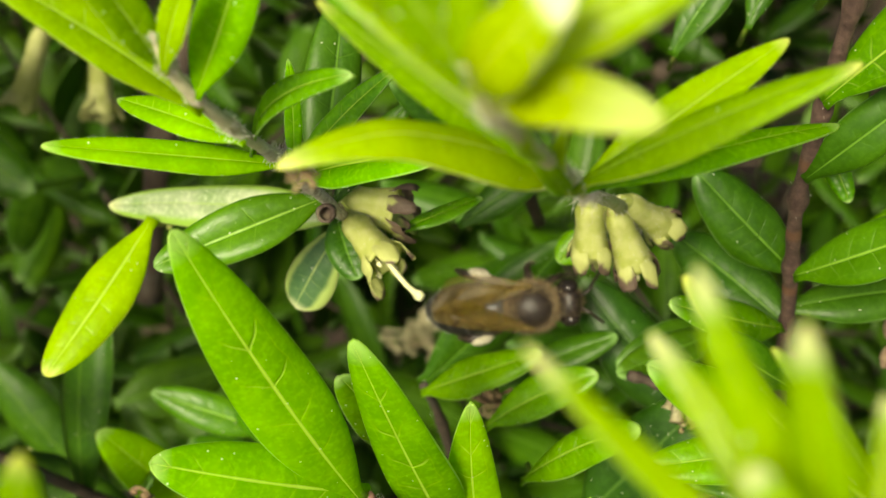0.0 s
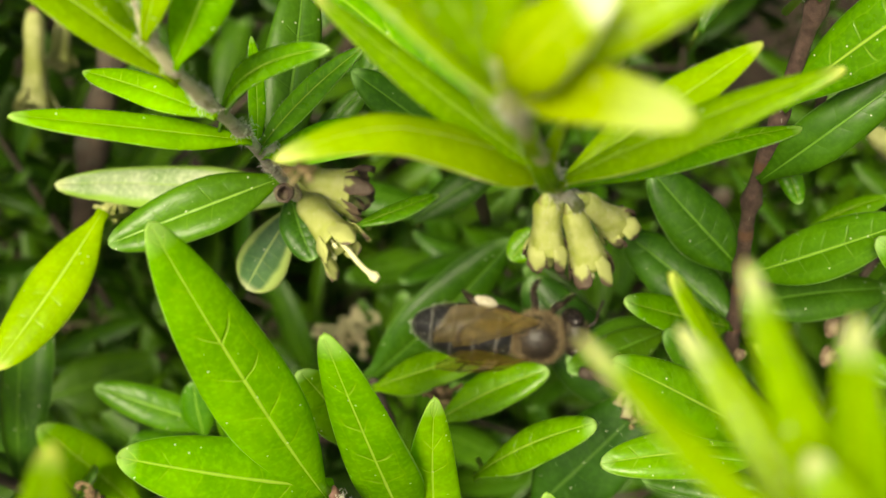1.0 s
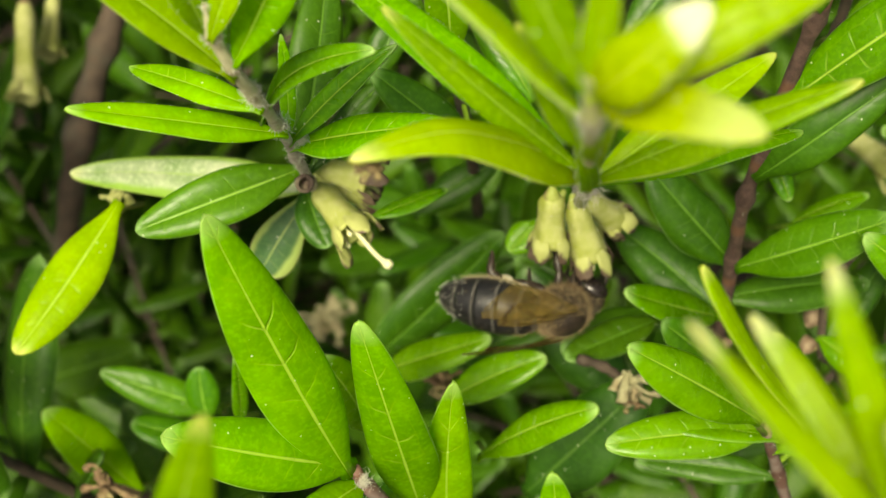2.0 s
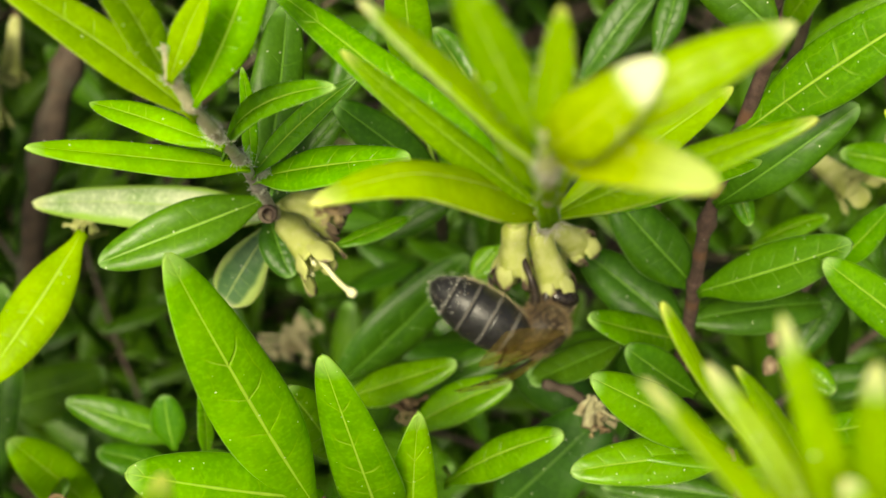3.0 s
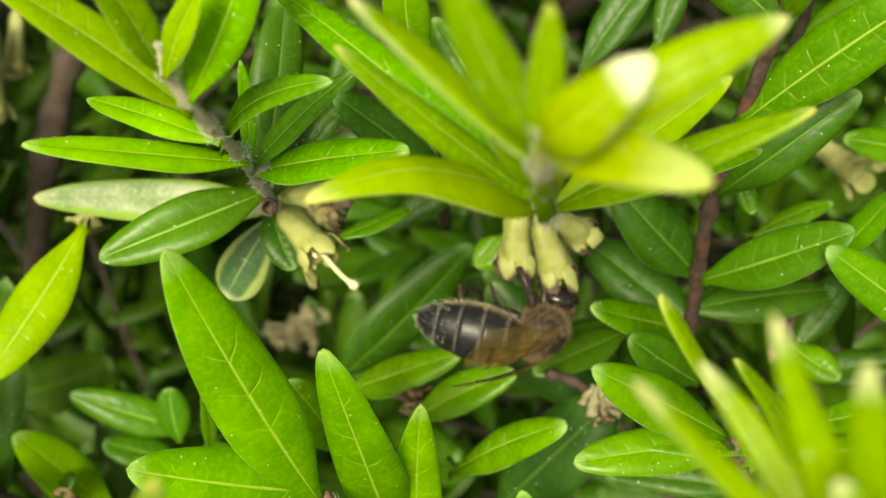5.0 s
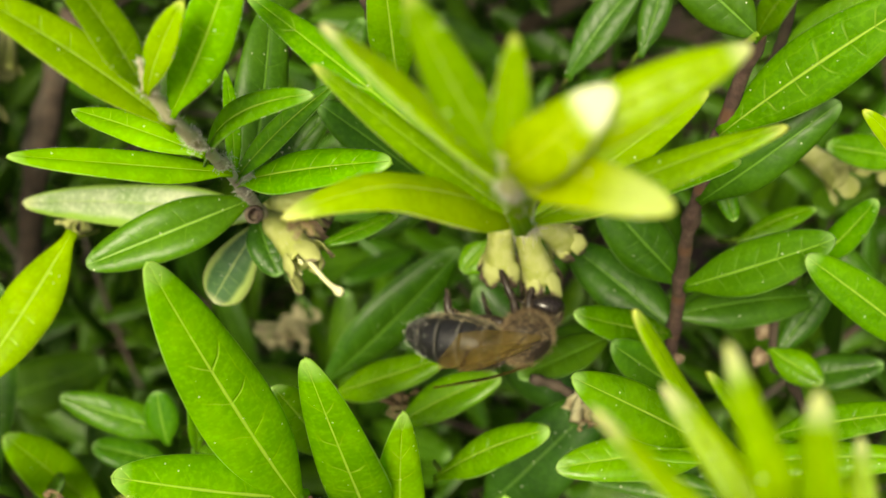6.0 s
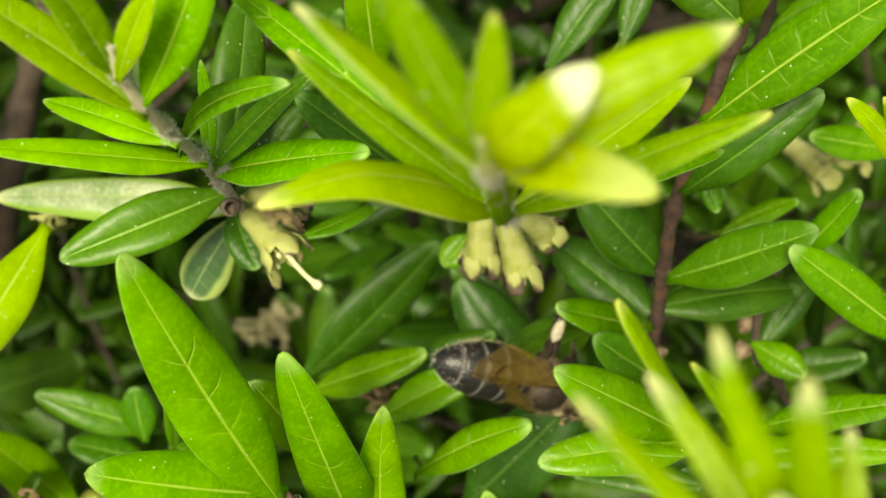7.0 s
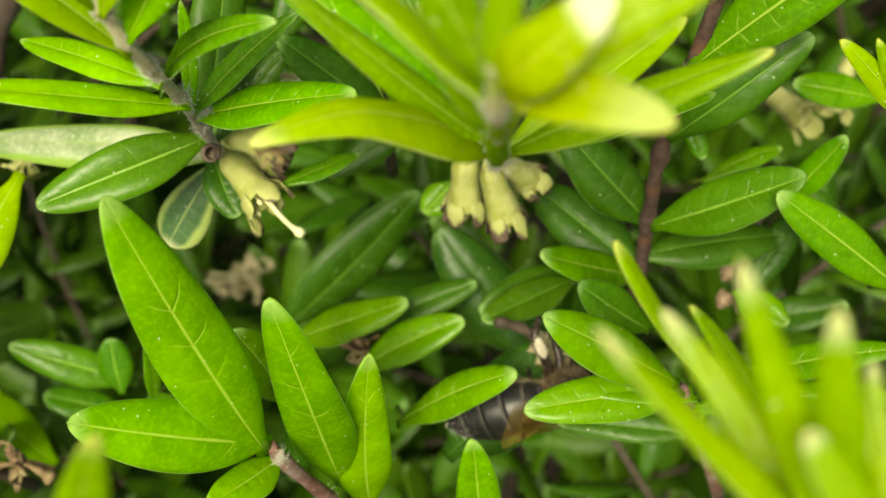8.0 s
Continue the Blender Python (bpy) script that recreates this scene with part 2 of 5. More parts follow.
def banded():
    """Dark horny abdomen with pale felt at the front rim of each ring."""
    m, n, l, p = nodes_of("bee_abdomen")
    uv = n.new("ShaderNodeUVMap").outputs[0]
    sep = n.new("ShaderNodeSeparateXYZ")
    l.new(uv, sep.inputs[0])
    obj = n.new("ShaderNodeTexCoord").outputs["Object"]
    fine = noise_node(n, l, 2500.0, 4.0, 0.7, obj)
    edge = math_node(n, l, "ADD", math_node(n, l, "FRACT", sep.outputs["X"]), math_node(n, l, "MULTIPLY", math_node(n, l, "SUBTRACT", fine, 0.5), 0.34))
    felt = step_node(n, l, edge, 0.20, 0.06)
    col = mix_node(n, l, step_node(n, l, fine, 0.35, 0.7), (0.007, 0.007, 0.008), (0.018, 0.017, 0.018))
    col = mix_node(n, l, math_node(n, l, "MULTIPLY", felt, 0.45), col, (0.16, 0.15, 0.13))
    l.new(col, p.inputs["Base Color"])
    l.new(math_node(n, l, "ADD", math_node(n, l, "MULTIPLY", felt, 0.35), 0.42), p.inputs["Roughness"])
    k = n.new("ShaderNodeBump")
    k.inputs["Strength"].default_value, k.inputs["Distance"].default_value = 0.5, 0.00006
    l.new(fine, k.inputs["Height"])
    l.new(k.outputs[0], p.inputs["Normal"])
    return m


def wing_skin():
    m, n, l, p = nodes_of("bee_wing")
    obj = n.new("ShaderNodeTexCoord").outputs["Object"]
    net = n.new("ShaderNodeTexVoronoi")
    net.feature = "DISTANCE_TO_EDGE"
    net.inputs["Scale"].default_value = 520.0
    stretch = n.new("ShaderNodeVectorMath")
    stretch.operation = "MULTIPLY"
    stretch.inputs[1].default_value = (0.45, 1.3, 1.0)
    l.new(obj, stretch.inputs[0])
    l.new(stretch.outputs[0], net.inputs["Vector"])
    vein = step_node(n, l, net.outputs["Distance"], 0.030, 0.008)
    grain = noise_node(n, l, 700.0, 3.0, 0.6, obj)
    p.inputs["Roughness"].default_value = 0.38
    p.inputs["Specular IOR Level"].default_value = 0.25
    l.new(math_node(n, l, "ADD", math_node(n, l, "MULTIPLY", vein, 0.26), math_node(n, l, "ADD", math_node(n, l, "MULTIPLY", grain, 0.08), 0.18)), p.inputs["Alpha"])
    l.new(mix_node(n, l, vein, mix_node(n, l, grain, (0.12, 0.080, 0.012), (0.20, 0.138, 0.026)), (0.035, 0.018, 0.006)), p.inputs["Base Color"])
    return m


def lobe_skin(name, start):
    """A flower lobe, brown and shrivelled from its tip down to about start."""
    m, n, l, p = nodes_of(name)
    sep = n.new("ShaderNodeSeparateXYZ")
    l.new(n.new("ShaderNodeUVMap").outputs[0], sep.inputs[0])
    obj = n.new("ShaderNodeTexCoord").outputs["Object"]
    rnd = n.new("ShaderNodeObjectInfo").outputs["Random"]
    fine = noise_node(n, l, 1600.0, 4.0, 0.7, obj)
    off = math_node(n, l, "ABSOLUTE", math_node(n, l, "SUBTRACT", sep.outputs["Y"], 0.42))
    far = math_node(n, l, "ADD", math_node(n, l, "MULTIPLY", sep.outputs["X"], 0.75), math_node(n, l, "MULTIPLY", off, 0.7))
    at = math_node(n, l, "ADD", math_node(n, l, "ADD", far, math_node(n, l, "MULTIPLY", fine, 0.5)), math_node(n, l, "MULTIPLY", rnd, 0.25))
    dry = step_node(n, l, at, start + 0.30, start + 0.55)
    col = mix_node(n, l, fine, (0.45, 0.50, 0.13), (0.57, 0.59, 0.25))
    blot = noise_node(n, l, 700.0, 3.0, 0.6, obj)
    near = math_node(n, l, "MULTIPLY", math_node(n, l, "ABSOLUTE", math_node(n, l, "SUBTRACT", sep.outputs["X"], 0.3)), 0.30)
    patch = math_node(n, l, "ADD", math_node(n, l, "ADD", blot, near), math_node(n, l, "MULTIPLY", rnd, 0.12))
    dry = math_node(n, l, "MAXIMUM", dry, math_node(n, l, "MULTIPLY", step_node(n, l, patch, 0.52, 0.44), 0.9))
    col = mix_node(n, l, dry, col, mix_node(n, l, fine, (0.055, 0.030, 0.028), (0.23, 0.165, 0.11)))
    l.new(col, p.inputs["Base Color"])
    p.inputs["Roughness"].default_value = 0.6
    k = n.new("ShaderNodeBump")
    k.inputs["Strength"].default_value, k.inputs["Distance"].default_value = 0.5, 0.0002
    l.new(fine, k.inputs["Height"])
    l.new(k.outputs[0], p.inputs["Normal"])
    t = n.new("ShaderNodeBsdfTranslucent")
    l.new(col, t.inputs["Color"])
    blend = n.new("ShaderNodeMixShader")
    blend.inputs[0].default_value = 0.3
    l.new(p.outputs[0], blend.inputs[1])
    l.new(t.outputs[0], blend.inputs[2])
    l.new(blend.outputs[0], n["Material Output"].inputs["Surface"])
    return m


def stem_skin(name, old, new_wood, green, start, knots, ringed=0.8):
    """Bark that turns from old wood at the foot to a green tip, with a dark ring at each joint."""
    m, n, l, p = nodes_of(name)
    sep = n.new("ShaderNodeSeparateXYZ")
    l.new(n.new("ShaderNodeUVMap").outputs[0], sep.inputs[0])
    obj = n.new("ShaderNodeTexCoord").outputs["Object"]
    fine = noise_node(n, l, 1100.0, 5.0, 0.75, obj)
    big = noise_node(n, l, 300.0, 3.0, 0.6, obj)
    col = mix_node(n, l, step_node(n, l, fine, 0.35, 0.7), old, new_wood)
    at = math_node(n, l, "ADD", sep.outputs["X"], math_node(n, l, "MULTIPLY", math_node(n, l, "SUBTRACT", big, 0.5), 0.25))
    col = mix_node(n, l, step_node(n, l, at, start, start + 0.12), col, mix_node(n, l, fine, green, tuple(0.5 * (a + b) for a, b in zip(green, new_wood))))
    ring = math_node(n, l, "ABSOLUTE", math_node(n, l, "SUBTRACT", math_node(n, l, "FRACT", math_node(n, l, "ADD", math_node(n, l, "MULTIPLY", sep.outputs["X"], knots), 0.5)), 0.5))
    col = mix_node(n, l, math_node(n, l, "MULTIPLY", step_node(n, l, math_node(n, l, "ADD", ring, math_node(n, l, "MULTIPLY", fine, 0.12)), 0.17, 0.09), ringed), col, (0.13, 0.06, 0.03))
    l.new(col, p.inputs["Base Color"])
    p.inputs["Roughness"].default_value = 0.75
    k = n.new("ShaderNodeBump")
    k.inputs["Strength"].default_value, k.inputs["Distance"].default_value = 0.8, 0.0003
    l.new(fine, k.inputs["Height"])
    l.new(k.outputs[0], p.inputs["Normal"])
    return m


MAT["woolly"] = stem_skin("woolly_bark", (0.34, 0.28, 0.24), (0.66, 0.60, 0.54), (0.46, 0.46, 0.22), 0.38, 7, 0.3)
MAT["red_bark"] = stem_skin("red_bark", (0.048, 0.025, 0.020), (0.120, 0.072, 0.056), (0.20, 0.14, 0.12), 1.3, 9)
MAT["shoot"] = stem_skin("shoot_skin", (0.30, 0.36, 0.08), (0.42, 0.46, 0.16), (0.34, 0.48, 0.05), 0.35, 5)
MAT["downy"] = stem_skin("downy_shoot", (0.38, 0.42, 0.14), (0.58, 0.58, 0.32), (0.50, 0.54, 0.20), 0.70, 5, 0.3)
MAT["banded"], MAT["wing"] = banded(), wing_skin()
MAT["open_lobe"] = lobe_skin("open_lobe", 0.86)
MAT["lobe"], MAT["wilted"] = lobe_skin("lobe", 0.66), lobe_skin("wilted_lobe", 0.28)


# ---- lie of the shrub ----
FACE = Vector((0, -math.cos(radians(55)), math.sin(radians(55))))   # outward from the hedge's slope
UPHILL = Vector((0, math.sin(radians(55)), math.cos(radians(55))))
HEART = Vector((0, 0, 0.62))


# ---- building helpers ----
def V(p):
    return Vector(p) * MM


def mesh_object(name, verts, faces, material, uvs=None, smooth=True):
    me = bpy.data.meshes.new(name)
    me.from_pydata([tuple(v) for v in verts], [], faces)
    if smooth:
        me.polygons.foreach_set("use_smooth", [True] * len(me.polygons))
    if uvs is not None:
        layer = me.uv_layers.new(name="UVMap")
        idx = np.empty(len(me.loops), dtype=np.int32)
        me.loops.foreach_get("vertex_index", idx)
        layer.data.foreach_set("uv", np.asarray(uvs, dtype=np.float32)[idx].ravel())
    me.materials.append(material)
    return new(name, me)


def under(ob, parent, m, label=""):
    """Makes ob a part of parent, at the pose m in the parent's space."""
    ob.parent = parent
    ob.matrix_basis = m
    if label:
        tagged(ob, label)
    return ob


def tube(points, radii, sides=8, close=True):
    """Vertices and faces of a tapered tube along points."""
    pts = [Vector(p) for p in points]
    verts, faces = [], []
    side = None
    for i, p in enumerate(pts):
        d = (pts[min(i + 1, len(pts) - 1)] - pts[max(i - 1, 0)]).normalized()
        if side is None:
            side = d.orthogonal().normalized()
        side = (side - d * side.dot(d)).normalized()
        other = d.cross(side)
        for k in range(sides):
            a = 2 * math.pi * k / sides
            verts.append(p + radii[i] * (math.cos(a) * side + math.sin(a) * other))
    for i in range(len(pts) - 1):
        for k in range(sides):
            a, b = i * sides + k, i * sides + (k + 1) % sides
            faces.append((a, b, b + sides, a + sides))
    if close:
        faces.append(tuple(reversed(range(sides))))
        faces.append(tuple(range((len(pts) - 1) * sides, len(pts) * sides)))
    return verts, faces


def smooth_path(points, per=6):
    """Points of a Catmull-Rom curve through the given ones."""
    p = [Vector(q) for q in points]
    p = [2 * p[0] - p[1]] + p + [2 * p[-1] - p[-2]]
    out = []
    for i in range(1, len(p) - 2):
        for k in range(per):
            t = k / per
            a, b, c, d = p[i - 1], p[i], p[i + 1], p[i + 2]
            out.append(0.5 * (2 * b + (c - a) * t + (2 * a - 5 * b + 4 * c - d) * t * t + (3 * b - a - 3 * c + d) * t ** 3))
    out.append(p[-2])
    return out


def spikes(places, thin, rng):
    """Hairs: slim three-sided spikes. places: root, tip."""
    verts, faces = [], []
    for a, b in places:
        d = (b - a).normalized()
        s = d.orthogonal().normalized()
        o = d.cross(s)
        n = len(verts)
        bend = (b - a).length * 0.12 * (s * rng.uniform(-1, 1) + o * rng.uniform(-1, 1))
        for at, r in ((a, thin), (a.lerp(b, 0.55) + bend, thin * 0.7)):
            for k in range(3):
                t = 2.094 * k
                verts.append(at + r * (math.cos(t) * s + math.sin(t) * o))
        verts.append(b)
        for k in range(3):
            j = (k + 1) % 3
            faces += [(n + k, n + j, n + 3 + j, n + 3 + k), (n + 3 + k, n + 3 + j, n + 6)]
    return verts, faces


def join(*lots):
    verts, faces = [], []
    for v, f in lots:
        n = len(verts)
        verts += v
        faces += [tuple(i + n for i in q) for q in f]
    return verts, faces


# ---- leaf blade ----
ACROSS = (-1.0, -0.93, -0.78, -0.5, -0.22, -0.07, 0.0, 0.07, 0.22, 0.5, 0.78, 0.93, 1.0)


def blade(length, width, arch, fold, curl, rng, along=26, across=ACROSS, thick=0.22 * MM, spoon=False):
    """A lance-shaped blade along +x with its face to +z: chord from base to tip, folded at the midrib, wavy at the rim, closed underneath."""
    belly, blunt = rng.uniform(0.42, 0.54), rng.uniform(0.38, 0.50)
    if width < 0.24 * length:
        belly, blunt = belly - 0.07, blunt + 0.10
    if spoon:
        belly, blunt = 0.88, 0.12
    wav, ph = rng.uniform(0.015, 0.045), rng.uniform(0, 6.3)
    side, convex = rng.uniform(-0.03, 0.03), rng.uniform(0.14, 0.42)
    twist = rng.uniform(-0.25, 0.25)
    face, uvs = [], []
    for i in range(along + 1):
        u = 0.22 * i / along + 0.78 * math.sin(math.pi / 2 * i / along)
        s = math.sin(math.pi / 2 * u / belly) ** 0.95 if u < belly else 1 - blunt * ((u - belly) / (1 - belly)) ** 1.7
        s *= max(0.0, 1 - u ** 9) ** 0.48
        w = width / 2 * max(s, 0.24 * (1 - u) ** 0.5 + 0.004)
        cx = length * u
        cy = length * side * 4 * u * (1 - u)
        cz = length * arch * 4 * u * (1 - u) - length * curl * max(0.0, (u - 0.72) / 0.28) ** 2
        for v in across:
            y = w * v
            z = fold * abs(y) - convex * y * y / max(w, 1e-6) + wav * width * abs(v) ** 2 * math.sin(9 * u + ph + (1.3 if v > 0 else 0)) - (0.03 * MM if abs(v) < 0.05 else 0)
            z += twist * (u - 0.3) * y - 0.16 * w * abs(v) ** 7
            face.append(Vector((cx, cy + y, cz + z)))
            uvs.append((u, v / 2 + 0.5))
    m = len(across)
    n = len(face)
    below = [c - Vector((0, 0, thick * (0.35 if k % m in (0, m - 1) else 1.0) + (0.12 * MM if k % m == m // 2 else 0))) for k, c in enumerate(face)]
    faces = []
    for i in range(along):
        for k in range(m - 1):
            a = i * m + k
            faces.append((a, a + m, a + m + 1, a + 1))
            faces.append((n + a, n + a + 1, n + a + m + 1, n + a + m))
        for k in (0, m - 1):
            a = i * m + k
            quad = (a, n + a, n + a + m, a + m)
            faces.append(quad if k == 0 else tuple(reversed(quad)))
    for i in (0, along):
        for k in range(m - 1):
            a = i * m + k
            quad = (a, a + 1, n + a + 1, n + a)
            faces.append(quad if i == 0 else tuple(reversed(quad)))
    return face + below, faces, uvs + uvs


def facing(base, tip, normal):
    x = (tip - base).normalized()
    z = (normal - x * normal.dot(x)).normalized()
    m = Matrix((x, z.cross(x), z)).transposed().to_4x4()
    m.translation = base
    return m


# ---- ground ----
rng = random.Random(5)
side, steps = 60.0, 60
gv, gf = [], []
for i in range(steps + 1):
    for k in range(steps + 1):
        a, b = (2 * i / steps - 1), (2 * k / steps - 1)
        x, y = side * a * abs(a) ** 2, side * b * abs(b) ** 2
        gv.append((x, y, 0.03 * noise.noise(Vector((x * 2, y * 2, 0))) - 0.02))
for i in range(steps):
    for k in range(steps):
        a = i * (steps + 1) + k
        gf.append((a, a + steps + 1, a + steps + 2, a + 1))
ground = mesh_object("ground", gv, gf, MAT["soil"])
tagged(ground, "dark bare garden soil under the shrub", "ground", kind="structure")

# ---- the shrub ----
shrub = tagged(new("shrub"), "dense evergreen honeysuckle shrub with narrow glossy leaves", "shrub")
count = [0]


def sprig(label, skin, r0, r1, points):
    """A twig through points (in mm) with hairs, its origin at its first point."""
    rng = random.Random(len(points) * 31 + int(points[0][0] * 10))
    base = V(points[0])
    path = [p - base for p in smooth_path([V(p) for p in points])]
    n = len(path)
    radii = []
    for i in range(n):
        r = (r0 + (r1 - r0) * i / (n - 1)) * MM * (min(1.0, (n - i) / 6) if skin in ("shoot", "woolly", "downy") else 1.0)
        radii.append(r * (1 + 0.10 * rng.uniform(-1, 1)) * (1.35 if i % 6 == 0 and 0 < i < n - 1 else 1.0))
    ob = mesh_object("sprig", *tube(path, radii, 10), MAT[skin], [(i / (n - 1), k / 10) for i in range(n) for k in range(10)])
    under(ob, shrub, Matrix.Translation(base), label)
    hairs = []
    for _ in range(int({"shoot": 6, "woolly": 18, "downy": 18, "bark": 3, "red_bark": 0.4, "inner_bark": 1}[skin] * n)):
        i = rng.randrange(n - 1)
        if rng.random() < 0.8:
            i = max(0, min(n - 2, round(i / 6) * 6 + rng.choice((-1, 0, 0))))
        p = path[i].lerp(path[i + 1], rng.random())
        d = (path[i + 1] - path[i]).normalized()
        o = Vector((rng.gauss(0, 1), rng.gauss(0, 1), rng.gauss(0, 1)))
        o = (o - d * o.dot(d)).normalized()
        hairs.append((p + o * radii[i] * 0.9, p + o * (radii[i] + rng.uniform(0.10, 0.32) * MM) + d * rng.uniform(-0.1, 0.2) * MM))
    h = mesh_object("hairs", *spikes(hairs, 0.017 * MM, rng), MAT["hair"])
    under(h, ob, Matrix(), "fine white hairs")
    tagged(h, kind="stuff")
    return ob


def leaf(twig, base, tip, width, normal, tone, arch, fold, curl, fringe=False, spoon=False):
    """One leaf on a twig; places in mm."""
    count[0] += 1
    rng = random.Random(count[0] * 7 + 3)
    a, b = V(base), V(tip)
    root = twig.matrix_basis.translation
    path = [v.co + root for v in twig.data.vertices]
    near = min(path, key=lambda c: (c - a).length)
    if (near - a).length < 4 * MM:
        a = near - (b - near).normalized() * 0.45 * MM + FACE * 0.30 * MM
    verts, faces, uvs = blade((b - a).length, width * MM, arch, fold, curl, rng, spoon=spoon)
    ob = mesh_object("leaf", verts, faces, LEAF[tone], uvs)
    world_m = facing(a, b, Vector(normal))
    # the leaf stalk reaches back to the twig
    if (near - a).length > 5 * MM:
        near = a - FACE * 0.008
    under(ob, twig, twig.matrix_basis.inverted() @ world_m)
    if (near - a).length > 0.8 * MM:
        inv = world_m.inverted()
        s, e = inv @ near, Vector((0.8 * MM, 0, 0))
        st = mesh_object("stalk", *tube([s, s.lerp(e, 0.5) + Vector((0, 0, -0.03 * (e - s).length)), e], [0.24 * MM, 0.20 * MM, 0.20 * MM], 8), MAT["petiole"])
        st.parent = twig
        st.matrix_basis = twig.matrix_basis.inverted() @ world_m
    if fringe:
        m = len(ACROSS)
        rim = [verts[i * m + k] for i in range(2, 22) for k in (0, m - 1)]
        hairs = []
        for _ in range(55):
            k = rng.randrange(len(rim) - 2)
            p = rim[k].lerp(rim[k + 2], rng.random())
            out = Vector((rng.uniform(0.0, 0.6), -1 if k % 2 == 0 else 1, rng.uniform(-0.5, 0.5))).normalized()
            hairs.append((p, p + out * rng.uniform(0.04, 0.13) * MM))
        h = mesh_object("leaf_fringe", *spikes(hairs, 0.010 * MM, rng), MAT["hair"])
        under(h, twig, twig.matrix_basis.inverted() @ world_m)
        tagged(h, kind="stuff")
    return ob


def flower(base, mouth, radius, openness, style, brown, label, skin="petal"):
    """A tubular flower: tube with a swollen foot, four lobes round its mouth, stamens and a style with its knob."""
    a, b = V(base), V(mouth)
    rng = random.Random(int(base[0] * 10 + mouth[2]))
    length, r = (b - a).length * 0.80, radius * MM
    sides, rows = 20, 16
    swell = rng.uniform(0, 6)
    verts, faces = [], []
    for i in range(rows + 1):
        u = i / rows
        rr = r * (0.52 + 0.10 * math.exp(-((u - 0.2) / 0.14) ** 2) + 0.44 * u ** 1.3) * (0.75 + 0.25 * min(1.0, u / 0.08))
        for k in range(sides):
            t = 2 * math.pi * k / sides
            q = rr * (1 + 0.08 * math.cos(5 * t) * (0.4 + 0.6 * u) + 0.05 * math.sin(2 * t + 5 * u + swell) + 0.015 * rng.uniform(-1, 1))
            verts.append(Vector((length * u, q * math.cos(t), q * math.sin(t))))
    for i in range(rows):
        for k in range(sides):
            c, d = i * sides + k, i * sides + (k + 1) % sides
            faces.append((c, d, d + sides, c + sides))
    faces.append(tuple(reversed(range(sides))))
    inner = len(verts)
    for i in range(5):
        u = 1 - 0.12 * i
        for k in range(sides):
            t = 2 * math.pi * k / sides
            verts.append(Vector((length * u, r * (0.80 - 0.05 * i) * math.cos(t), r * (0.80 - 0.05 * i) * math.sin(t))))
    for k in range(sides):
        j = (k + 1) % sides
        faces.append((rows * sides + k, rows * sides + j, inner + j, inner + k))
    for i in range(4):
        for k in range(sides):
            c, d = inner + i * sides + k, inner + i * sides + (k + 1) % sides
            faces.append((c, d, d + sides, c + sides))
    ob = mesh_object("flower", verts, faces, MAT[skin])
    m = facing(a, b, Vector((0.3, -0.6, 0.5)))
    under(ob, shrub, m, label)
    for k in range(5):
        t = 2 * math.pi * k / 5 + rng.uniform(-0.08, 0.08)
        ll, lw = r * rng.uniform(1.0, 1.75), r * rng.uniform(0.85, 1.15)
        lean = openness + rng.uniform(-0.22, 0.16)
        pv, pf, puv = [], [], []
        for i in range(7):
            u = i / 6
            w = lw / 2 * (0.88 + 0.30 * u) * math.sqrt(max(0.04, 1 - u ** 2.6)) * rng.uniform(0.90, 1.06)
            bendr = r * (0.92 + 0.18 * min(1.0, u / 0.26)) + ll * math.sin(lean) * max(0.0, u - 0.15) - 0.10 * r * u * u * (1 - openness) + 0.30 * r * openness * u ** 3 + 0.25 * brown * r * u * math.sin(3 * u)
            x = length * 0.84 + ll * math.cos(lean) * u - 0.25 * ll * openness * u * u
            for v in (-1, -0.5, 0, 0.5, 1):
                ang = t + v * w / r
                cup = bendr + r * u * (0.16 * v * v * math.sin(5 * u + k) + 0.12 * brown * math.sin(4 * v + 3 * k))
                pv.append(Vector((x + rng.uniform(-0.05, 0.05) * r * (0.5 + brown), cup * math.cos(ang), cup * math.sin(ang))))
                puv.append((u, v / 2 + 0.5))
        cnt = len(pv)
        pv += [c * 1.0 - Vector((0, math.cos(t), math.sin(t))) * 0.05 * MM for c in pv[:cnt]]
        for i in range(6):
            for v in range(4):
                c = i * 5 + v
                pf += [(c, c + 1, c + 6, c + 5), (cnt + c, cnt + c + 5, cnt + c + 6, cnt + c + 1)]
            pf += [(i * 5, i * 5 + 5, cnt + i * 5 + 5, cnt + i * 5), (i * 5 + 4, cnt + i * 5 + 4, cnt + i * 5 + 9, i * 5 + 9)]
        for v in range(4):
            pf.append((30 + v, 31 + v, cnt + 31 + v, cnt + 30 + v))
        lobe = mesh_object("lobe", pv, pf, MAT[skin if skin != "petal" else "open_lobe" if brown < 0.2 else "wilted" if rng.random() < brown * 0.8 else "lobe"], puv + puv)
        under(lobe, ob, Matrix())
    cup = mesh_object("calyx", *tube([(-0.9 * MM, 0, 0), (-0.4 * MM, 0, 0), (0.0 * MM, 0, 0), (0.35 * MM, 0, 0)], [0.20 * MM, 0.30 * r, 0.46 * r, 0.44 * r], 12), MAT["petiole"])
    under(cup, ob, Matrix())
    cup.data.materials[0] = MAT["calyx" if skin == "petal" else "husk"]
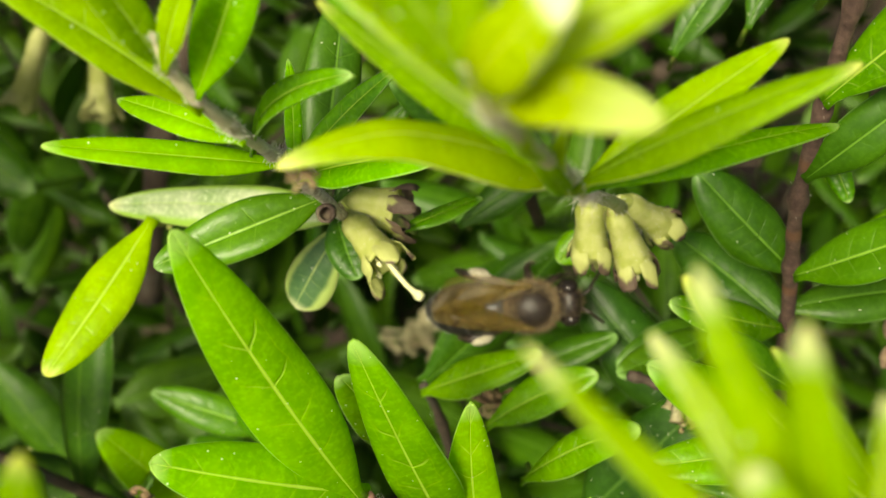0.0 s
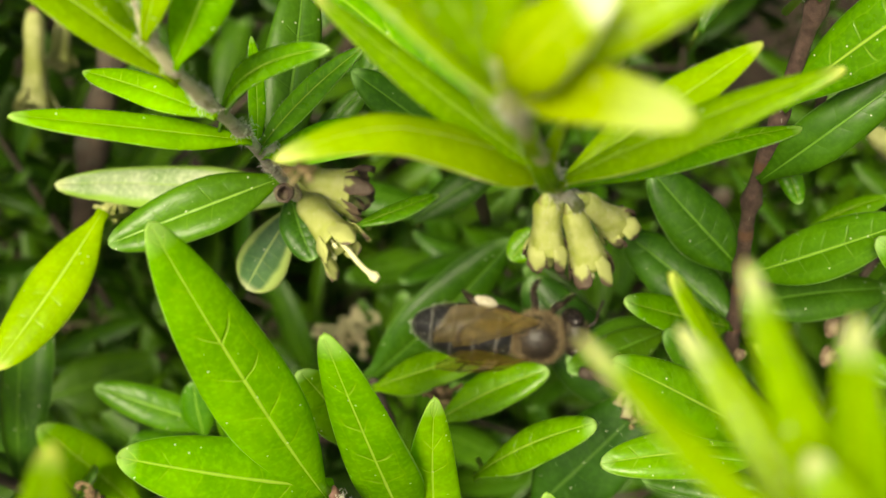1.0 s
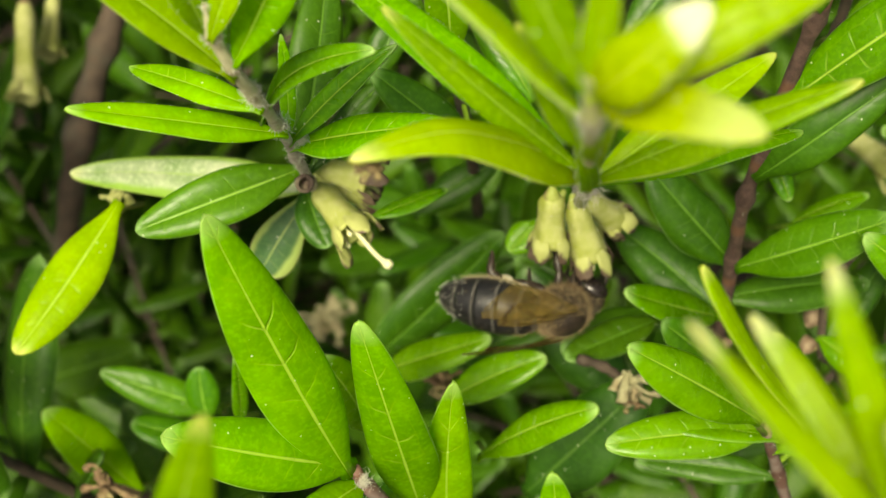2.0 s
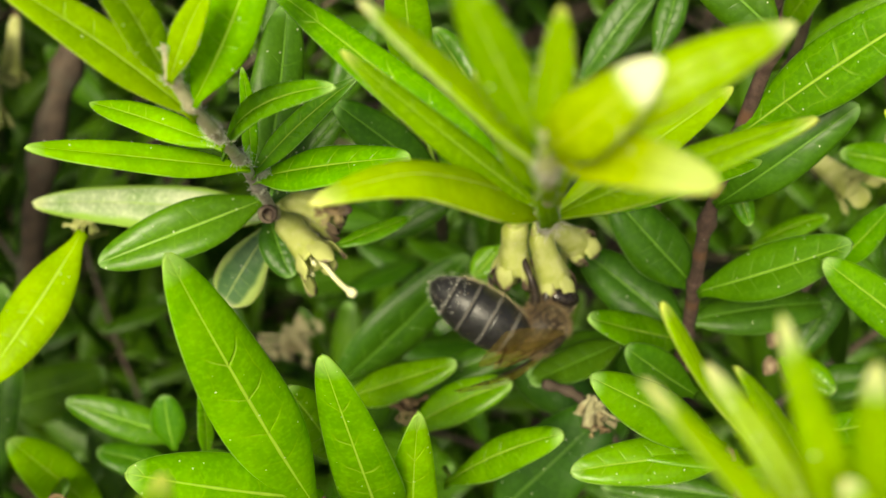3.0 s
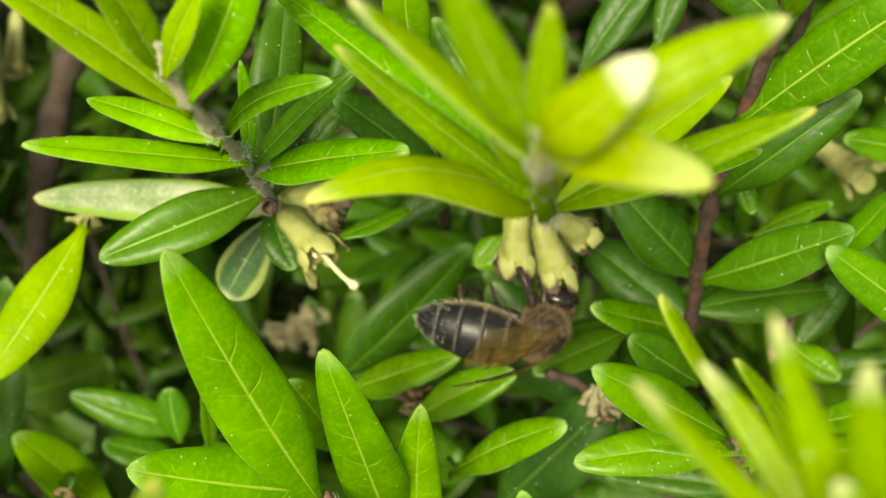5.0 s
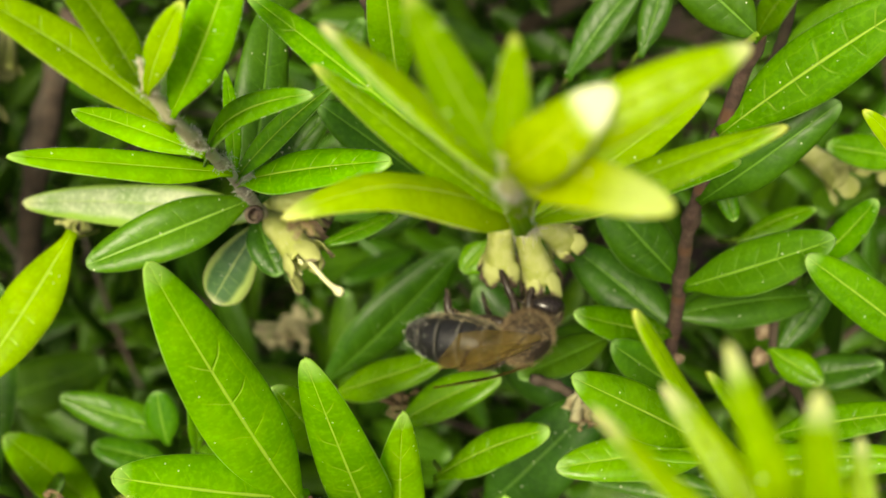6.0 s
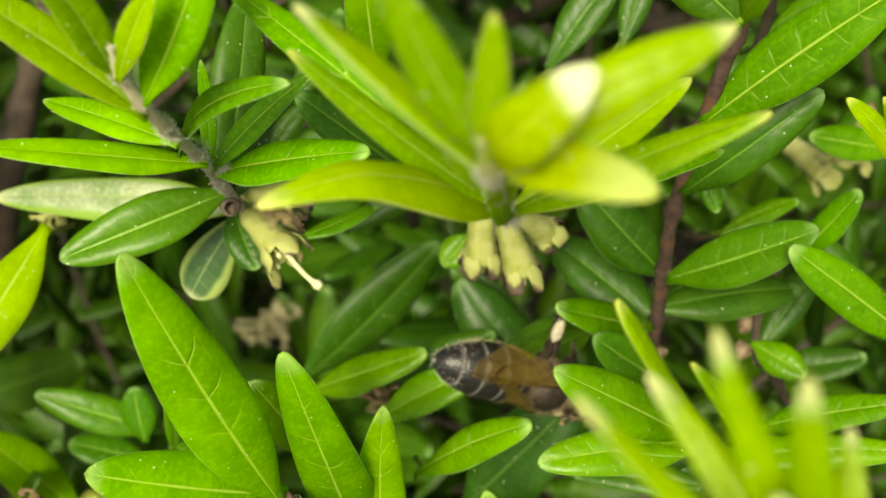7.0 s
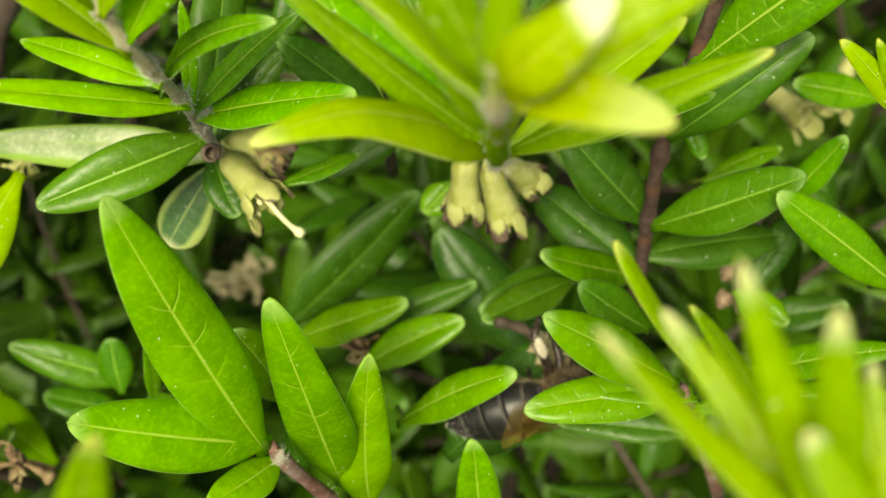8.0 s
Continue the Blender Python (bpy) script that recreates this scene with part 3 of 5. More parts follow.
    if style > 0:
        path = smooth_path([(length * 0.5, 0, 0), (length, 0.1 * r, 0.05 * r), (length + style * 0.6 * MM, 0.15 * r, -0.1 * r), (length + style * MM, 0.35 * r, -0.1 * r)], 4)
        rad = [0.20 * MM] * (len(path) - 3) + [0.25 * MM, 0.42 * MM, 0.30 * MM]
        under(mesh_object("style", *tube(path, rad, 8), MAT["style"]), ob, Matrix(), "long pale style with a round stigma")
        for k in range(4):
            t = 1.57 * k + 0.4
            path = [(length * 0.7, 0.4 * r * math.cos(t), 0.4 * r * math.sin(t)), (length * 1.05, 0.55 * r * math.cos(t), 0.55 * r * math.sin(t)), (length * 1.08, 0.6 * r * math.cos(t), 0.6 * r * math.sin(t)), (length * 1.15, 0.62 * r * math.cos(t), 0.62 * r * math.sin(t))]
            under(mesh_object("stamen", *tube(path, [0.08 * MM, 0.08 * MM, 0.22 * MM, 0.12 * MM], 6), MAT["style"]), ob, Matrix())
    hairs = []
    for _ in range(160):
        u, t = rng.uniform(0.05, 0.95), rng.uniform(0, 6.283)
        rr = r * (0.44 + 0.10 * math.exp(-((u - 0.16) / 0.12) ** 2) + 0.54 * u ** 1.1)
        d = Vector((0, math.cos(t), math.sin(t)))
        p = Vector((length * u, 0, 0)) + d * rr
        hairs.append((p, p + d * rng.uniform(0.12, 0.3) * MM))
    h = mesh_object("hairs", *spikes(hairs, 0.012 * MM, rng), MAT["hair"])
    under(h, ob, Matrix())
    tagged(h, kind="stuff")
    return ob


def dried(centre, radius, pieces, seed, skin, label):
    """A withered cluster: crumpled tubes and scales round a knot."""
    rng = random.Random(seed)
    c, r = V(centre), radius * MM
    if skin == "hair":
        hairs = []
        for _ in range(pieces * 6):
            a = Vector([rng.gauss(0, 0.3) for _ in range(3)]) * r
            d = Vector([rng.gauss(0, 1) for _ in range(3)]).normalized()
            hairs.append((a, a + d * r * rng.uniform(0.4, 0.9)))
        ob = mesh_object("wool", *spikes(hairs, 0.02 * MM, rng), MAT[skin])
        return tagged(under(ob, shrub, Matrix.Translation(c), label), kind="stuff")
    lots = []
    for _ in range(pieces):
        d = Vector((rng.gauss(0, 1), rng.gauss(0, 0.8), rng.gauss(-0.5, 0.9))).normalized()
        e = d * r * rng.uniform(0.25, 0.9)
        k = Vector((rng.gauss(0, 1), rng.gauss(0, 1), rng.gauss(0, 1))) * r * 0.18
        w = min(0.30 * MM, r * rng.uniform(0.05, 0.13))
        path = smooth_path([d * r * 0.05, e * 0.5 + k, e + k * 0.4, e * 1.15 - k * 0.6], 3)
        flare = rng.uniform(1.2, 3.2)
        rad = [w * rng.uniform(0.75, 1.15) * (0.5 + flare * (i / len(path)) ** 2) for i in range(len(path))]
        lots.append(tube(path, rad, 6))
    ob = mesh_object("withered_flower", *join(*lots), MAT[skin])
    return under(ob, shrub, Matrix.Translation(c), label)


def cup(centre, radius, aim, label):
    """A hollow calyx left when its flower fell: a ragged cup with a dark mouth."""
    rng = random.Random(int(centre[2] * 10))
    r, sides = radius * MM, 16
    profile = ((-1.2, 0.30), (-0.9, 0.70), (-0.3, 1.0), (0.4, 0.98), (0.95, 0.80), (0.85, 0.62), (0.3, 0.66), (-0.4, 0.45), (-0.5, 0.02))
    torn = [rng.uniform(-0.3, 0.25) for _ in range(sides)]
    verts = []
    for i, (x, q) in enumerate(profile):
        for k in range(sides):
            a = 2 * math.pi * k / sides
            lip = torn[k] if i in (4, 5) else 0.0
            bent = 1 + 0.09 * rng.uniform(-1, 1)
            verts.append(Vector((x + lip, q * bent * math.cos(a), q * bent * math.sin(a))) * r)
    faces = [(i * sides + k, i * sides + (k + 1) % sides, (i + 1) * sides + (k + 1) % sides, (i + 1) * sides + k) for i in range(len(profile) - 1) for k in range(sides)]
    ob = mesh_object("calyx_cup", verts, faces, MAT["scorch"])
    return under(ob, shrub, facing(V(centre), V(centre) + Vector(aim), UPHILL), label)


def bud(centre, radius, label):
    """A round withered bud with a pinched tip and a ring of scales."""
    rng = random.Random(int(centre[0] * 10))
    r = radius * MM
    xs = (-1.1, -0.95, -0.6, -0.1, 0.4, 0.8, 1.05, 1.2)
    body = tube([(r * x, 0, 0) for x in xs], [r * q for q in (0.25, 0.6, 0.95, 1.05, 0.9, 0.55, 0.35, 0.12)], 14)
    body = ([v * (1 + 0.06 * noise.noise(v * 900)) for v in body[0]], body[1])
    scales = []
    for k in range(5):
        t = 1.257 * k
        d = Vector((0, math.cos(t), math.sin(t)))
        scales.append(tube([Vector((-r, 0, 0)) + d * r * 0.3, Vector((-0.8 * r, 0, 0)) + d * r * 0.95, Vector((-0.1 * r, 0, 0)) + d * r * 1.12], [0.2 * r, 0.28 * r, 0.05 * r], 6))
    ob = mesh_object("flower_bud", *join(body, *scales), MAT["bud"])
    under(ob, shrub, facing(V(centre), V(centre) + Vector((rng.gauss(0, 0.5), -0.6, -0.3)), UPHILL), label)


def twiglet(*points, thick=0.42):
    rng = random.Random(int(points[0][0] * 10))
    path = smooth_path([V(p) for p in points])
    ob = mesh_object("twig", *tube(path, [thick * MM * rng.uniform(0.8, 1.25) for _ in path], 8), MAT["inner_bark"])
    under(ob, shrub, Matrix(), "bare greyish brown twig")


left = sprig("hairy grey-brown shoot with narrow leaves", "woolly", 0.42, 0.32, [(-14.6, 9.2, 606.9), (-13.9, 1.3, 622.9), (-13.5, -3.6, 632.1), (-13.3, -8.1, 640.7), (-13.4, -12.3, 648.5), (-13.7, -14.1, 652.6), (-14.1, -14.8, 655.5), (-14.1, -15.2, 658.2)])
leaf(left, (-13.1, -9.2, 640.9), (-23.8, -12.5, 647.4), 2.2, (0.52, 0.00, 0.85), "fresh", 0.03, 0.45, 0.00, True)
leaf(left, (-14.0, -11.6, 646.0), (-21.8, -6.8, 644.5), 2.1, (-0.16, 0.05, 0.99), "fresh", 0.05, 0.45, 0.00, True)
leaf(left, (-13.9, -14.3, 652.0), (-22.1, -13.5, 661.3), 2.6, (0.69, -0.36, 0.63), "young", 0.03, 0.55, 0.00, True)
leaf(left, (-14.4, -14.7, 655.6), (-17.0, -15.3, 665.9), 2.0, (0.65, -0.75, 0.12), "young", 0.04, 0.45, 0.00, True)
leaf(left, (-13.7, -15.6, 656.0), (-11.7, -14.2, 660.9), 1.5, (-0.32, -0.87, 0.38), "young", 0.05, 0.50, 0.00, True)
leaf(left, (-13.2, -14.2, 653.0), (-9.4, -10.8, 661.3), 2.8, (0.00, -0.92, 0.38), "fresh", 0.04, 0.28, 0.00, True)
leaf(left, (-13.9, -10.3, 644.0), (-6.7, -11.4, 651.1), 2.0, (-0.70, -0.12, 0.70), "mature", 0.14, 0.45, 0.00, True)
leaf(left, (-12.8, -6.1, 637.2), (-6.3, -2.9, 642.4), 1.8, (-0.38, -0.49, 0.78), "mature", 0.04, 0.45, 0.00, True)
leaf(left, (-11.6, -5.6, 635.6), (-3.0, -8.4, 641.4), 3.4, (-0.53, 0.12, 0.84), "fresh", 0.04, 0.45, 0.00, True)
leaf(left, (-13.9, -0.8, 627.3), (-25.4, -5.6, 625.9), 4.0, (0.08, -0.46, 0.88), "older", 0.04, 0.45, 0.00)
leaf(left, (-17.3, 6.6, 618.8), (-35.5, 8.5, 614.2), 4.2, (-0.25, -0.14, 0.96), "pale", 0.04, 0.20, 0.00)
leaf(left, (-15.1, 4.2, 617.1), (-18.7, -0.9, 613.4), 4.3, (-0.04, -0.55, 0.83), "edged", 0.02, 0.05, 0.00, False, True)
leaf(left, (-14.6, 1.7, 621.6), (-12.6, -2.2, 619.2), 2.9, (0.36, -0.74, 0.57), "deep", 0.04, 0.28, 0.00)
leaf(left, (-12.5, 1.6, 630.9), (-12.1, 9.4, 636.4), 4.1, (0.50, -0.50, 0.70), "deep", 0.04, 0.28, 0.00)
leaf(left, (-13.8, -3.5, 637.1), (-14.3, 1.5, 638.6), 1.1, (0.30, -0.25, 0.92), "fresh", 0.04, 0.28, 0.00, True)
leaf(left, (-11.7, 2.4, 626.6), (-8.0, 6.2, 629.2), 2.2, (-0.17, -0.45, 0.88), "deep", 0.04, 0.28, 0.00)
swaying = [left]

centre = sprig("pale green hairy shoot tip with young leaves", "downy", 0.46, 0.30, [(7.8, 13.8, 600.3), (6.5, 1.2, 620.9), (4.8, -14.8, 643.8), (4.1, -20.5, 652.5), (2.9, -29.9, 667.5), (2.4, -31.9, 671.9)])
leaf(centre, (3.2, -18.6, 649.0), (-4.8, -24.9, 661.1), 2.9, (0.67, 0.22, 0.71), "scorched", 0.08, 0.10, 0.14, True)
dried((-5.8, -24.9, 658.3), 0.7, 14, 33, "husk", "shrivelled brown leaf tip")
leaf(centre, (2.4, -20.0, 652.9), (-5.3, -18.7, 661.6), 1.6, (0.59, -0.55, 0.60), "young", 0.04, 0.20, 0.00, True)
leaf(centre, (2.3, -17.8, 650.5), (-10.5, -5.8, 653.0), 2.5, (-0.07, -0.27, 0.96), "fresh", 0.04, 0.20, 0.00, True)
leaf(centre, (4.8, -19.1, 649.6), (16.1, -19.2, 657.8), 2.4, (-0.58, -0.00, 0.81), "young", 0.04, 0.20, 0.00, True)
leaf(centre, (5.4, -16.9, 647.3), (14.7, -10.3, 649.9), 2.4, (-0.01, -0.36, 0.93), "young", 0.04, 0.20, 0.00, True)
leaf(centre, (5.6, -15.5, 645.3), (18.6, -7.0, 639.5), 2.3, (0.26, 0.24, 0.93), "fresh", 0.04, 0.28, 0.00, True)
leaf(centre, (3.0, -30.3, 669.1), (7.7, -34.0, 671.9), 1.9, (-0.59, -0.14, 0.80), "bleached", 0.10, 0.20, 0.00, True)
leaf(centre, (3.0, -30.7, 670.8), (10.6, -28.5, 673.3), 2.1, (-0.17, -0.43, 0.88), "dry_tipped", 0.04, 0.20, 0.00, True)
leaf(centre, (2.0, -30.9, 670.7), (-0.5, -29.9, 677.2), 1.7, (0.24, -0.94, 0.23), "young", 0.04, 0.20, 0.00, True)
leaf(centre, (2.2, -29.7, 667.6), (-3.6, -26.4, 672.3), 1.4, (0.61, -0.05, 0.79), "dry_tipped", 0.04, 0.20, 0.00, True)
leaf(centre, (3.0, -31.0, 671.5), (2.7, -31.0, 676.4), 1.2, (-0.05, -1.00, -0.01), "young", 0.04, 0.20, 0.00, True)
leaf(centre, (3.4, -30.5, 670.9), (5.6, -32.3, 675.5), 2.2, (-0.62, -0.70, 0.30), "glint_tip", 0.20, 0.20, 0.00, True)
leaf(centre, (3.3, -25.6, 660.7), (0.4, -24.9, 667.0), 1.3, (0.52, -0.79, 0.32), "young", 0.04, 0.20, 0.00, True)
leaf(centre, (3.4, -26.3, 662.1), (4.8, -26.8, 667.7), 1.1, (-0.56, -0.82, 0.08), "young", 0.04, 0.20, 0.00, True)
leaf(centre, (4.3, -18.4, 649.1), (2.7, -24.7, 661.3), 1.0, (0.41, -0.83, -0.38), "young", 0.10, 0.20, 0.00, True)
leaf(centre, (4.4, -18.4, 649.1), (4.7, -23.8, 660.0), 1.0, (-0.51, -0.77, -0.38), "young", 0.10, 0.20, 0.00, True)
leaf(centre, (3.8, -23.0, 656.6), (3.3, -28.7, 667.3), 0.7, (-0.18, -0.86, -0.47), "young", 0.10, 0.20, 0.00, True)

low = sprig("brown hairy twig with a fresh leaf pair", "bark", 0.60, 0.42, [(-1.2, -21.0, 585.8), (-3.6, -21.9, 604.7), (-5.7, -22.4, 614.1), (-8.2, -22.8, 621.6), (-8.9, -22.6, 623.7)])
leaf(low, (-9.0, -22.7, 623.6), (-15.3, -19.4, 647.0), 4.9, (0.56, -0.79, 0.26), "fresh", 0.04, 0.10, 0.00)
leaf(low, (-9.2, -22.3, 623.9), (-19.2, -25.4, 633.5), 4.4, (0.55, -0.42, 0.72), "fresh", 0.08, 0.20, 0.00)
leaf(low, (-8.9, -22.4, 620.9), (-12.3, -27.2, 625.4), 2.8, (0.48, 0.40, 0.78), "fresh", 0.04, 0.28, 0.00)

mid = sprig("brown twig with upright fresh leaves", "bark", 0.55, 0.45, [(1.9, -20.5, 581.2), (-1.1, -20.3, 598.0), (-3.4, -19.8, 606.2)])
leaf(mid, (-4.9, -20.1, 610.8), (-8.0, -19.5, 636.6), 4.4, (0.11, -0.99, 0.04), "fresh", 0.05, 0.10, 0.00)
leaf(mid, (-0.4, -19.9, 608.0), (-2.6, -17.6, 626.3), 3.9, (0.22, -0.96, 0.15), "fresh", 0.05, 0.20, 0.00)
leaf(mid, (5.4, -21.2, 600.3), (4.4, -18.5, 614.8), 3.5, (0.02, -0.98, 0.18), "fresh", 0.04, 0.28, 0.00)
leaf(mid, (-1.0, -13.4, 606.7), (7.6, -13.8, 616.2), 3.3, (-0.74, -0.07, 0.67), "mature", 0.04, 0.28, 0.00)
leaf(mid, (-9.2, -13.3, 610.7), (-11.9, -13.5, 622.2), 3.6, (0.69, -0.71, 0.14), "mature", 0.04, 0.28, 0.00)
leaf(mid, (-19.9, -11.3, 607.2), (-18.9, -10.8, 617.3), 1.3, (0.36, -0.93, 0.01), "mature", 0.04, 0.28, 0.00)

inner = sprig("thin brown inner twig", "inner_bark", 0.50, 0.40, [(-10.3, 3.8, 564.1), (-9.7, -0.1, 590.6), (-10.1, -1.4, 599.5)])
leaf(inner, (-9.4, -3.1, 602.2), (0.0, -1.1, 604.6), 3.6, (-0.21, -0.13, 0.97), "mature", 0.04, 0.28, 0.00)
leaf(inner, (-4.5, -6.0, 601.1), (4.6, -3.6, 605.7), 3.6, (-0.38, -0.25, 0.89), "mature", 0.04, 0.28, 0.00)
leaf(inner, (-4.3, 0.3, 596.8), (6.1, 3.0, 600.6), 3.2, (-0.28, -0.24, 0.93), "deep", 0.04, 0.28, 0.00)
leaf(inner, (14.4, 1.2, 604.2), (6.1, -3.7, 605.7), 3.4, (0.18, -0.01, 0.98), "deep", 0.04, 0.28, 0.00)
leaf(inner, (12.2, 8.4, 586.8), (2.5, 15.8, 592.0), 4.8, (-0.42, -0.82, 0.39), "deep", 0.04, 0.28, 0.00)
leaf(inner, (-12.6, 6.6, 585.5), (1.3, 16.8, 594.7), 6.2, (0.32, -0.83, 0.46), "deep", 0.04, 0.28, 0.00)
leaf(inner, (3.8, 7.5, 609.6), (1.4, 5.3, 608.1), 2.7, (-0.02, -0.56, 0.83), "mature", 0.04, 0.28, 0.00)
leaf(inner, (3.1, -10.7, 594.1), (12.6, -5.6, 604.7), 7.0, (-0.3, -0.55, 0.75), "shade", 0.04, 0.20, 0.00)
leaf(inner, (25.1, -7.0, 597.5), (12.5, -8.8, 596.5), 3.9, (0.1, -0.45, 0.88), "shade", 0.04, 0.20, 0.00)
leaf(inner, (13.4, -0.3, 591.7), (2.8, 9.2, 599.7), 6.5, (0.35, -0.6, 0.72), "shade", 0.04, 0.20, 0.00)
leaf(inner, (14.2, 3.1, 602.2), (6.1, -1.3, 602.7), 4.3, (0.2, -0.55, 0.8), "deep", 0.04, 0.28, 0.00)
leaf(inner, (-16.4, -11.8, 602.0), (-21.8, -7.3, 600.2), 2.7, (-0.15, 0.20, 0.97), "older", 0.04, 0.28, 0.00)

right = sprig("red-brown woody stem with peeling bark", "red_bark", 0.60, 0.50, [(20.7, 1.7, 582.1), (19.2, -0.6, 604.0), (19.0, -0.7, 608.8), (18.7, -0.4, 615.8), (18.4, -0.2, 623.6), (19.1, 0.2, 632.4), (19.9, 0.5, 641.4), (20.9, 0.4, 651.0), (21.6, 0.0, 660.0)])
leaf(right, (19.2, -1.0, 615.4), (28.3, -3.1, 625.1), 4.3, (-0.73, -0.31, 0.61), "older", 0.04, 0.28, 0.00)
leaf(right, (20.3, 2.1, 609.8), (31.1, 1.8, 609.6), 4.2, (0.02, -0.06, 1.00), "deep", 0.04, 0.28, 0.00)
leaf(right, (36.6, -8.7, 617.8), (25.7, -5.3, 626.1), 3.5, (0.33, -0.63, 0.70), "mature", 0.04, 0.28, 0.00)
leaf(right, (19.5, -1.8, 634.3), (29.5, 0.6, 645.8), 4.6, (-0.55, -0.58, 0.60), "mature", 0.04, 0.32, 0.00)
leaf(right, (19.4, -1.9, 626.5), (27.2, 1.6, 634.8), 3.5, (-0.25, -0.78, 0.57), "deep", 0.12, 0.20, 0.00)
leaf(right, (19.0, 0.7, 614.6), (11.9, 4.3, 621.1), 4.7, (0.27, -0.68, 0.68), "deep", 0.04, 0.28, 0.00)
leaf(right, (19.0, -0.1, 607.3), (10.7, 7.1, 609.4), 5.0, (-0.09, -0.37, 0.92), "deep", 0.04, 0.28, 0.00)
leaf(right, (18.0, -1.4, 609.2), (9.9, -5.2, 618.3), 3.3, (0.76, -0.11, 0.64), "mature", 0.04, 0.28, 0.00)
leaf(right, (20.5, 4.9, 623.5), (22.3, 1.4, 621.0), 1.8, (-0.03, -0.58, 0.81), "mature", 0.04, 0.28, 0.00)
leaf(right, (29.6, 1.4, 615.2), (33.1, 2.7, 621.9), 2.5, (-0.67, -0.59, 0.46), "mature", 0.04, 0.28, 0.00)
leaf(right, (32.0, 6.9, 610.2), (37.3, 2.1, 606.9), 3.5, (-0.02, -0.59, 0.81), "deep", 0.04, 0.28, 0.00)
leaf(right, (18.0, -0.6, 644.0), (13.5, 3.6, 647.0), 3.6, (-0.19, -0.69, 0.70), "deep", 0.04, 0.28, 0.00)
leaf(right, (16.9, -9.1, 652.7), (17.4, -12.1, 660.4), 1.6, (-0.84, -0.53, -0.15), "mature", 0.04, 0.28, 0.00)

right_low = sprig("thin brown twig with glossy leaf pairs", "bark", 0.50, 0.40, [(27.2, -13.6, 590.9), (21.8, -15.5, 609.1), (18.7, -17.1, 619.8)])
leaf(right_low, (17.5, -19.0, 624.3), (8.0, -18.8, 633.2), 3.6, (0.63, -0.37, 0.68), "mature", 0.05, 0.20, 0.00)
leaf(right_low, (19.4, -16.3, 618.3), (7.8, -18.2, 619.0), 3.6, (0.08, -0.16, 0.98), "mature", 0.04, 0.28, 0.00)
leaf(right_low, (20.2, -17.4, 617.6), (11.6, -16.7, 619.1), 2.1, (0.18, 0.20, 0.96), "mature", 0.04, 0.28, 0.00)
leaf(right_low, (18.5, -8.4, 612.2), (12.5, -7.9, 618.4), 3.4, (0.55, -0.61, 0.57), "older", 0.04, 0.28, 0.00)
leaf(right_low, (17.6, -15.0, 607.5), (11.3, -14.1, 608.2), 2.5, (0.06, -0.29, 0.96), "deep", 0.04, 0.28, 0.00)
leaf(right_low, (24.5, -12.8, 613.0), (34.5, -14.2, 619.8), 2.8, (-0.57, -0.09, 0.82), "mature", 0.04, 0.28, 0.00)
leaf(right_low, (23.7, -14.7, 615.6), (34.5, -17.1, 617.8), 3.0, (-0.20, -0.02, 0.98), "mature", 0.04, 0.28, 0.00)

far_right = sprig("thin brown twig at the back", "inner_bark", 0.45, 0.35, [(41.6, 0.4, 571.5), (32.7, 2.5, 592.4), (29.9, 2.2, 597.1), (29.3, 4.3, 603.5), (31.2, 6.6, 607.1)])
leaf(far_right, (29.5, 0.9, 599.2), (33.3, -1.1, 599.7), 3.1, (-0.28, -0.29, 0.92), "mature", 0.04, 0.28, 0.00)
leaf(far_right, (34.8, 0.5, 596.0), (39.9, 2.2, 597.1), 3.5, (-0.14, -0.25, 0.96), "deep", 0.04, 0.28, 0.00)
leaf(far_right, (31.7, 4.3, 598.6), (35.8, 9.8, 602.4), 3.2, (-0.21, -0.45, 0.87), "deep", 0.04, 0.28, 0.00)
leaf(far_right, (41.6, 14.9, 610.9), (33.2, 15.1, 613.0), 3.1, (0.20, -0.47, 0.86), "mature", 0.04, 0.28, 0.00)
leaf(far_right, (27.7, 17.5, 622.5), (33.8, 17.8, 628.6), 3.0, (-0.60, -0.50, 0.63), "older", 0.04, 0.20, 0.00)
leaf(far_right, (25.7, 9.2, 606.9), (32.7, 11.6, 608.6), 2.3, (-0.28, 0.12, 0.95), "mature", 0.04, 0.28, 0.00)

brim = sprig("young green shoot with two narrow leaves", "shoot", 0.35, 0.26, [(43.0, -4.2, 617.0), (35.6, -6.1, 629.4), (30.4, -7.2, 637.4)])
leaf(brim, (29.9, -7.4, 638.3), (25.5, -6.1, 643.1), 1.6, (0.37, -0.76, 0.54), "young", 0.04, 0.20, 0.00)
leaf(brim, (30.2, -8.2, 637.6), (27.6, -6.1, 643.1), 1.3, (-0.20, -0.86, 0.46), "young", 0.06, 0.20, 0.00)

edge_on = sprig("young shoot with a narrow leaf", "shoot", 0.40, 0.30, [(22.8, -30.6, 627.9), (18.9, -31.0, 639.3), (17.1, -31.4, 643.9)])
leaf(edge_on, (17.2, -31.5, 643.8), (9.5, -25.8, 652.7), 1.15, (0.67, -0.21, 0.71), "young", -0.10, 0.05, 0.03, True, True)
leaf(edge_on, (17.9, -31.4, 642.9), (12.9, -27.5, 649.6), 1.45, (0.60, -0.45, 0.67), "young", 0.04, 0.05, 0.00, True)

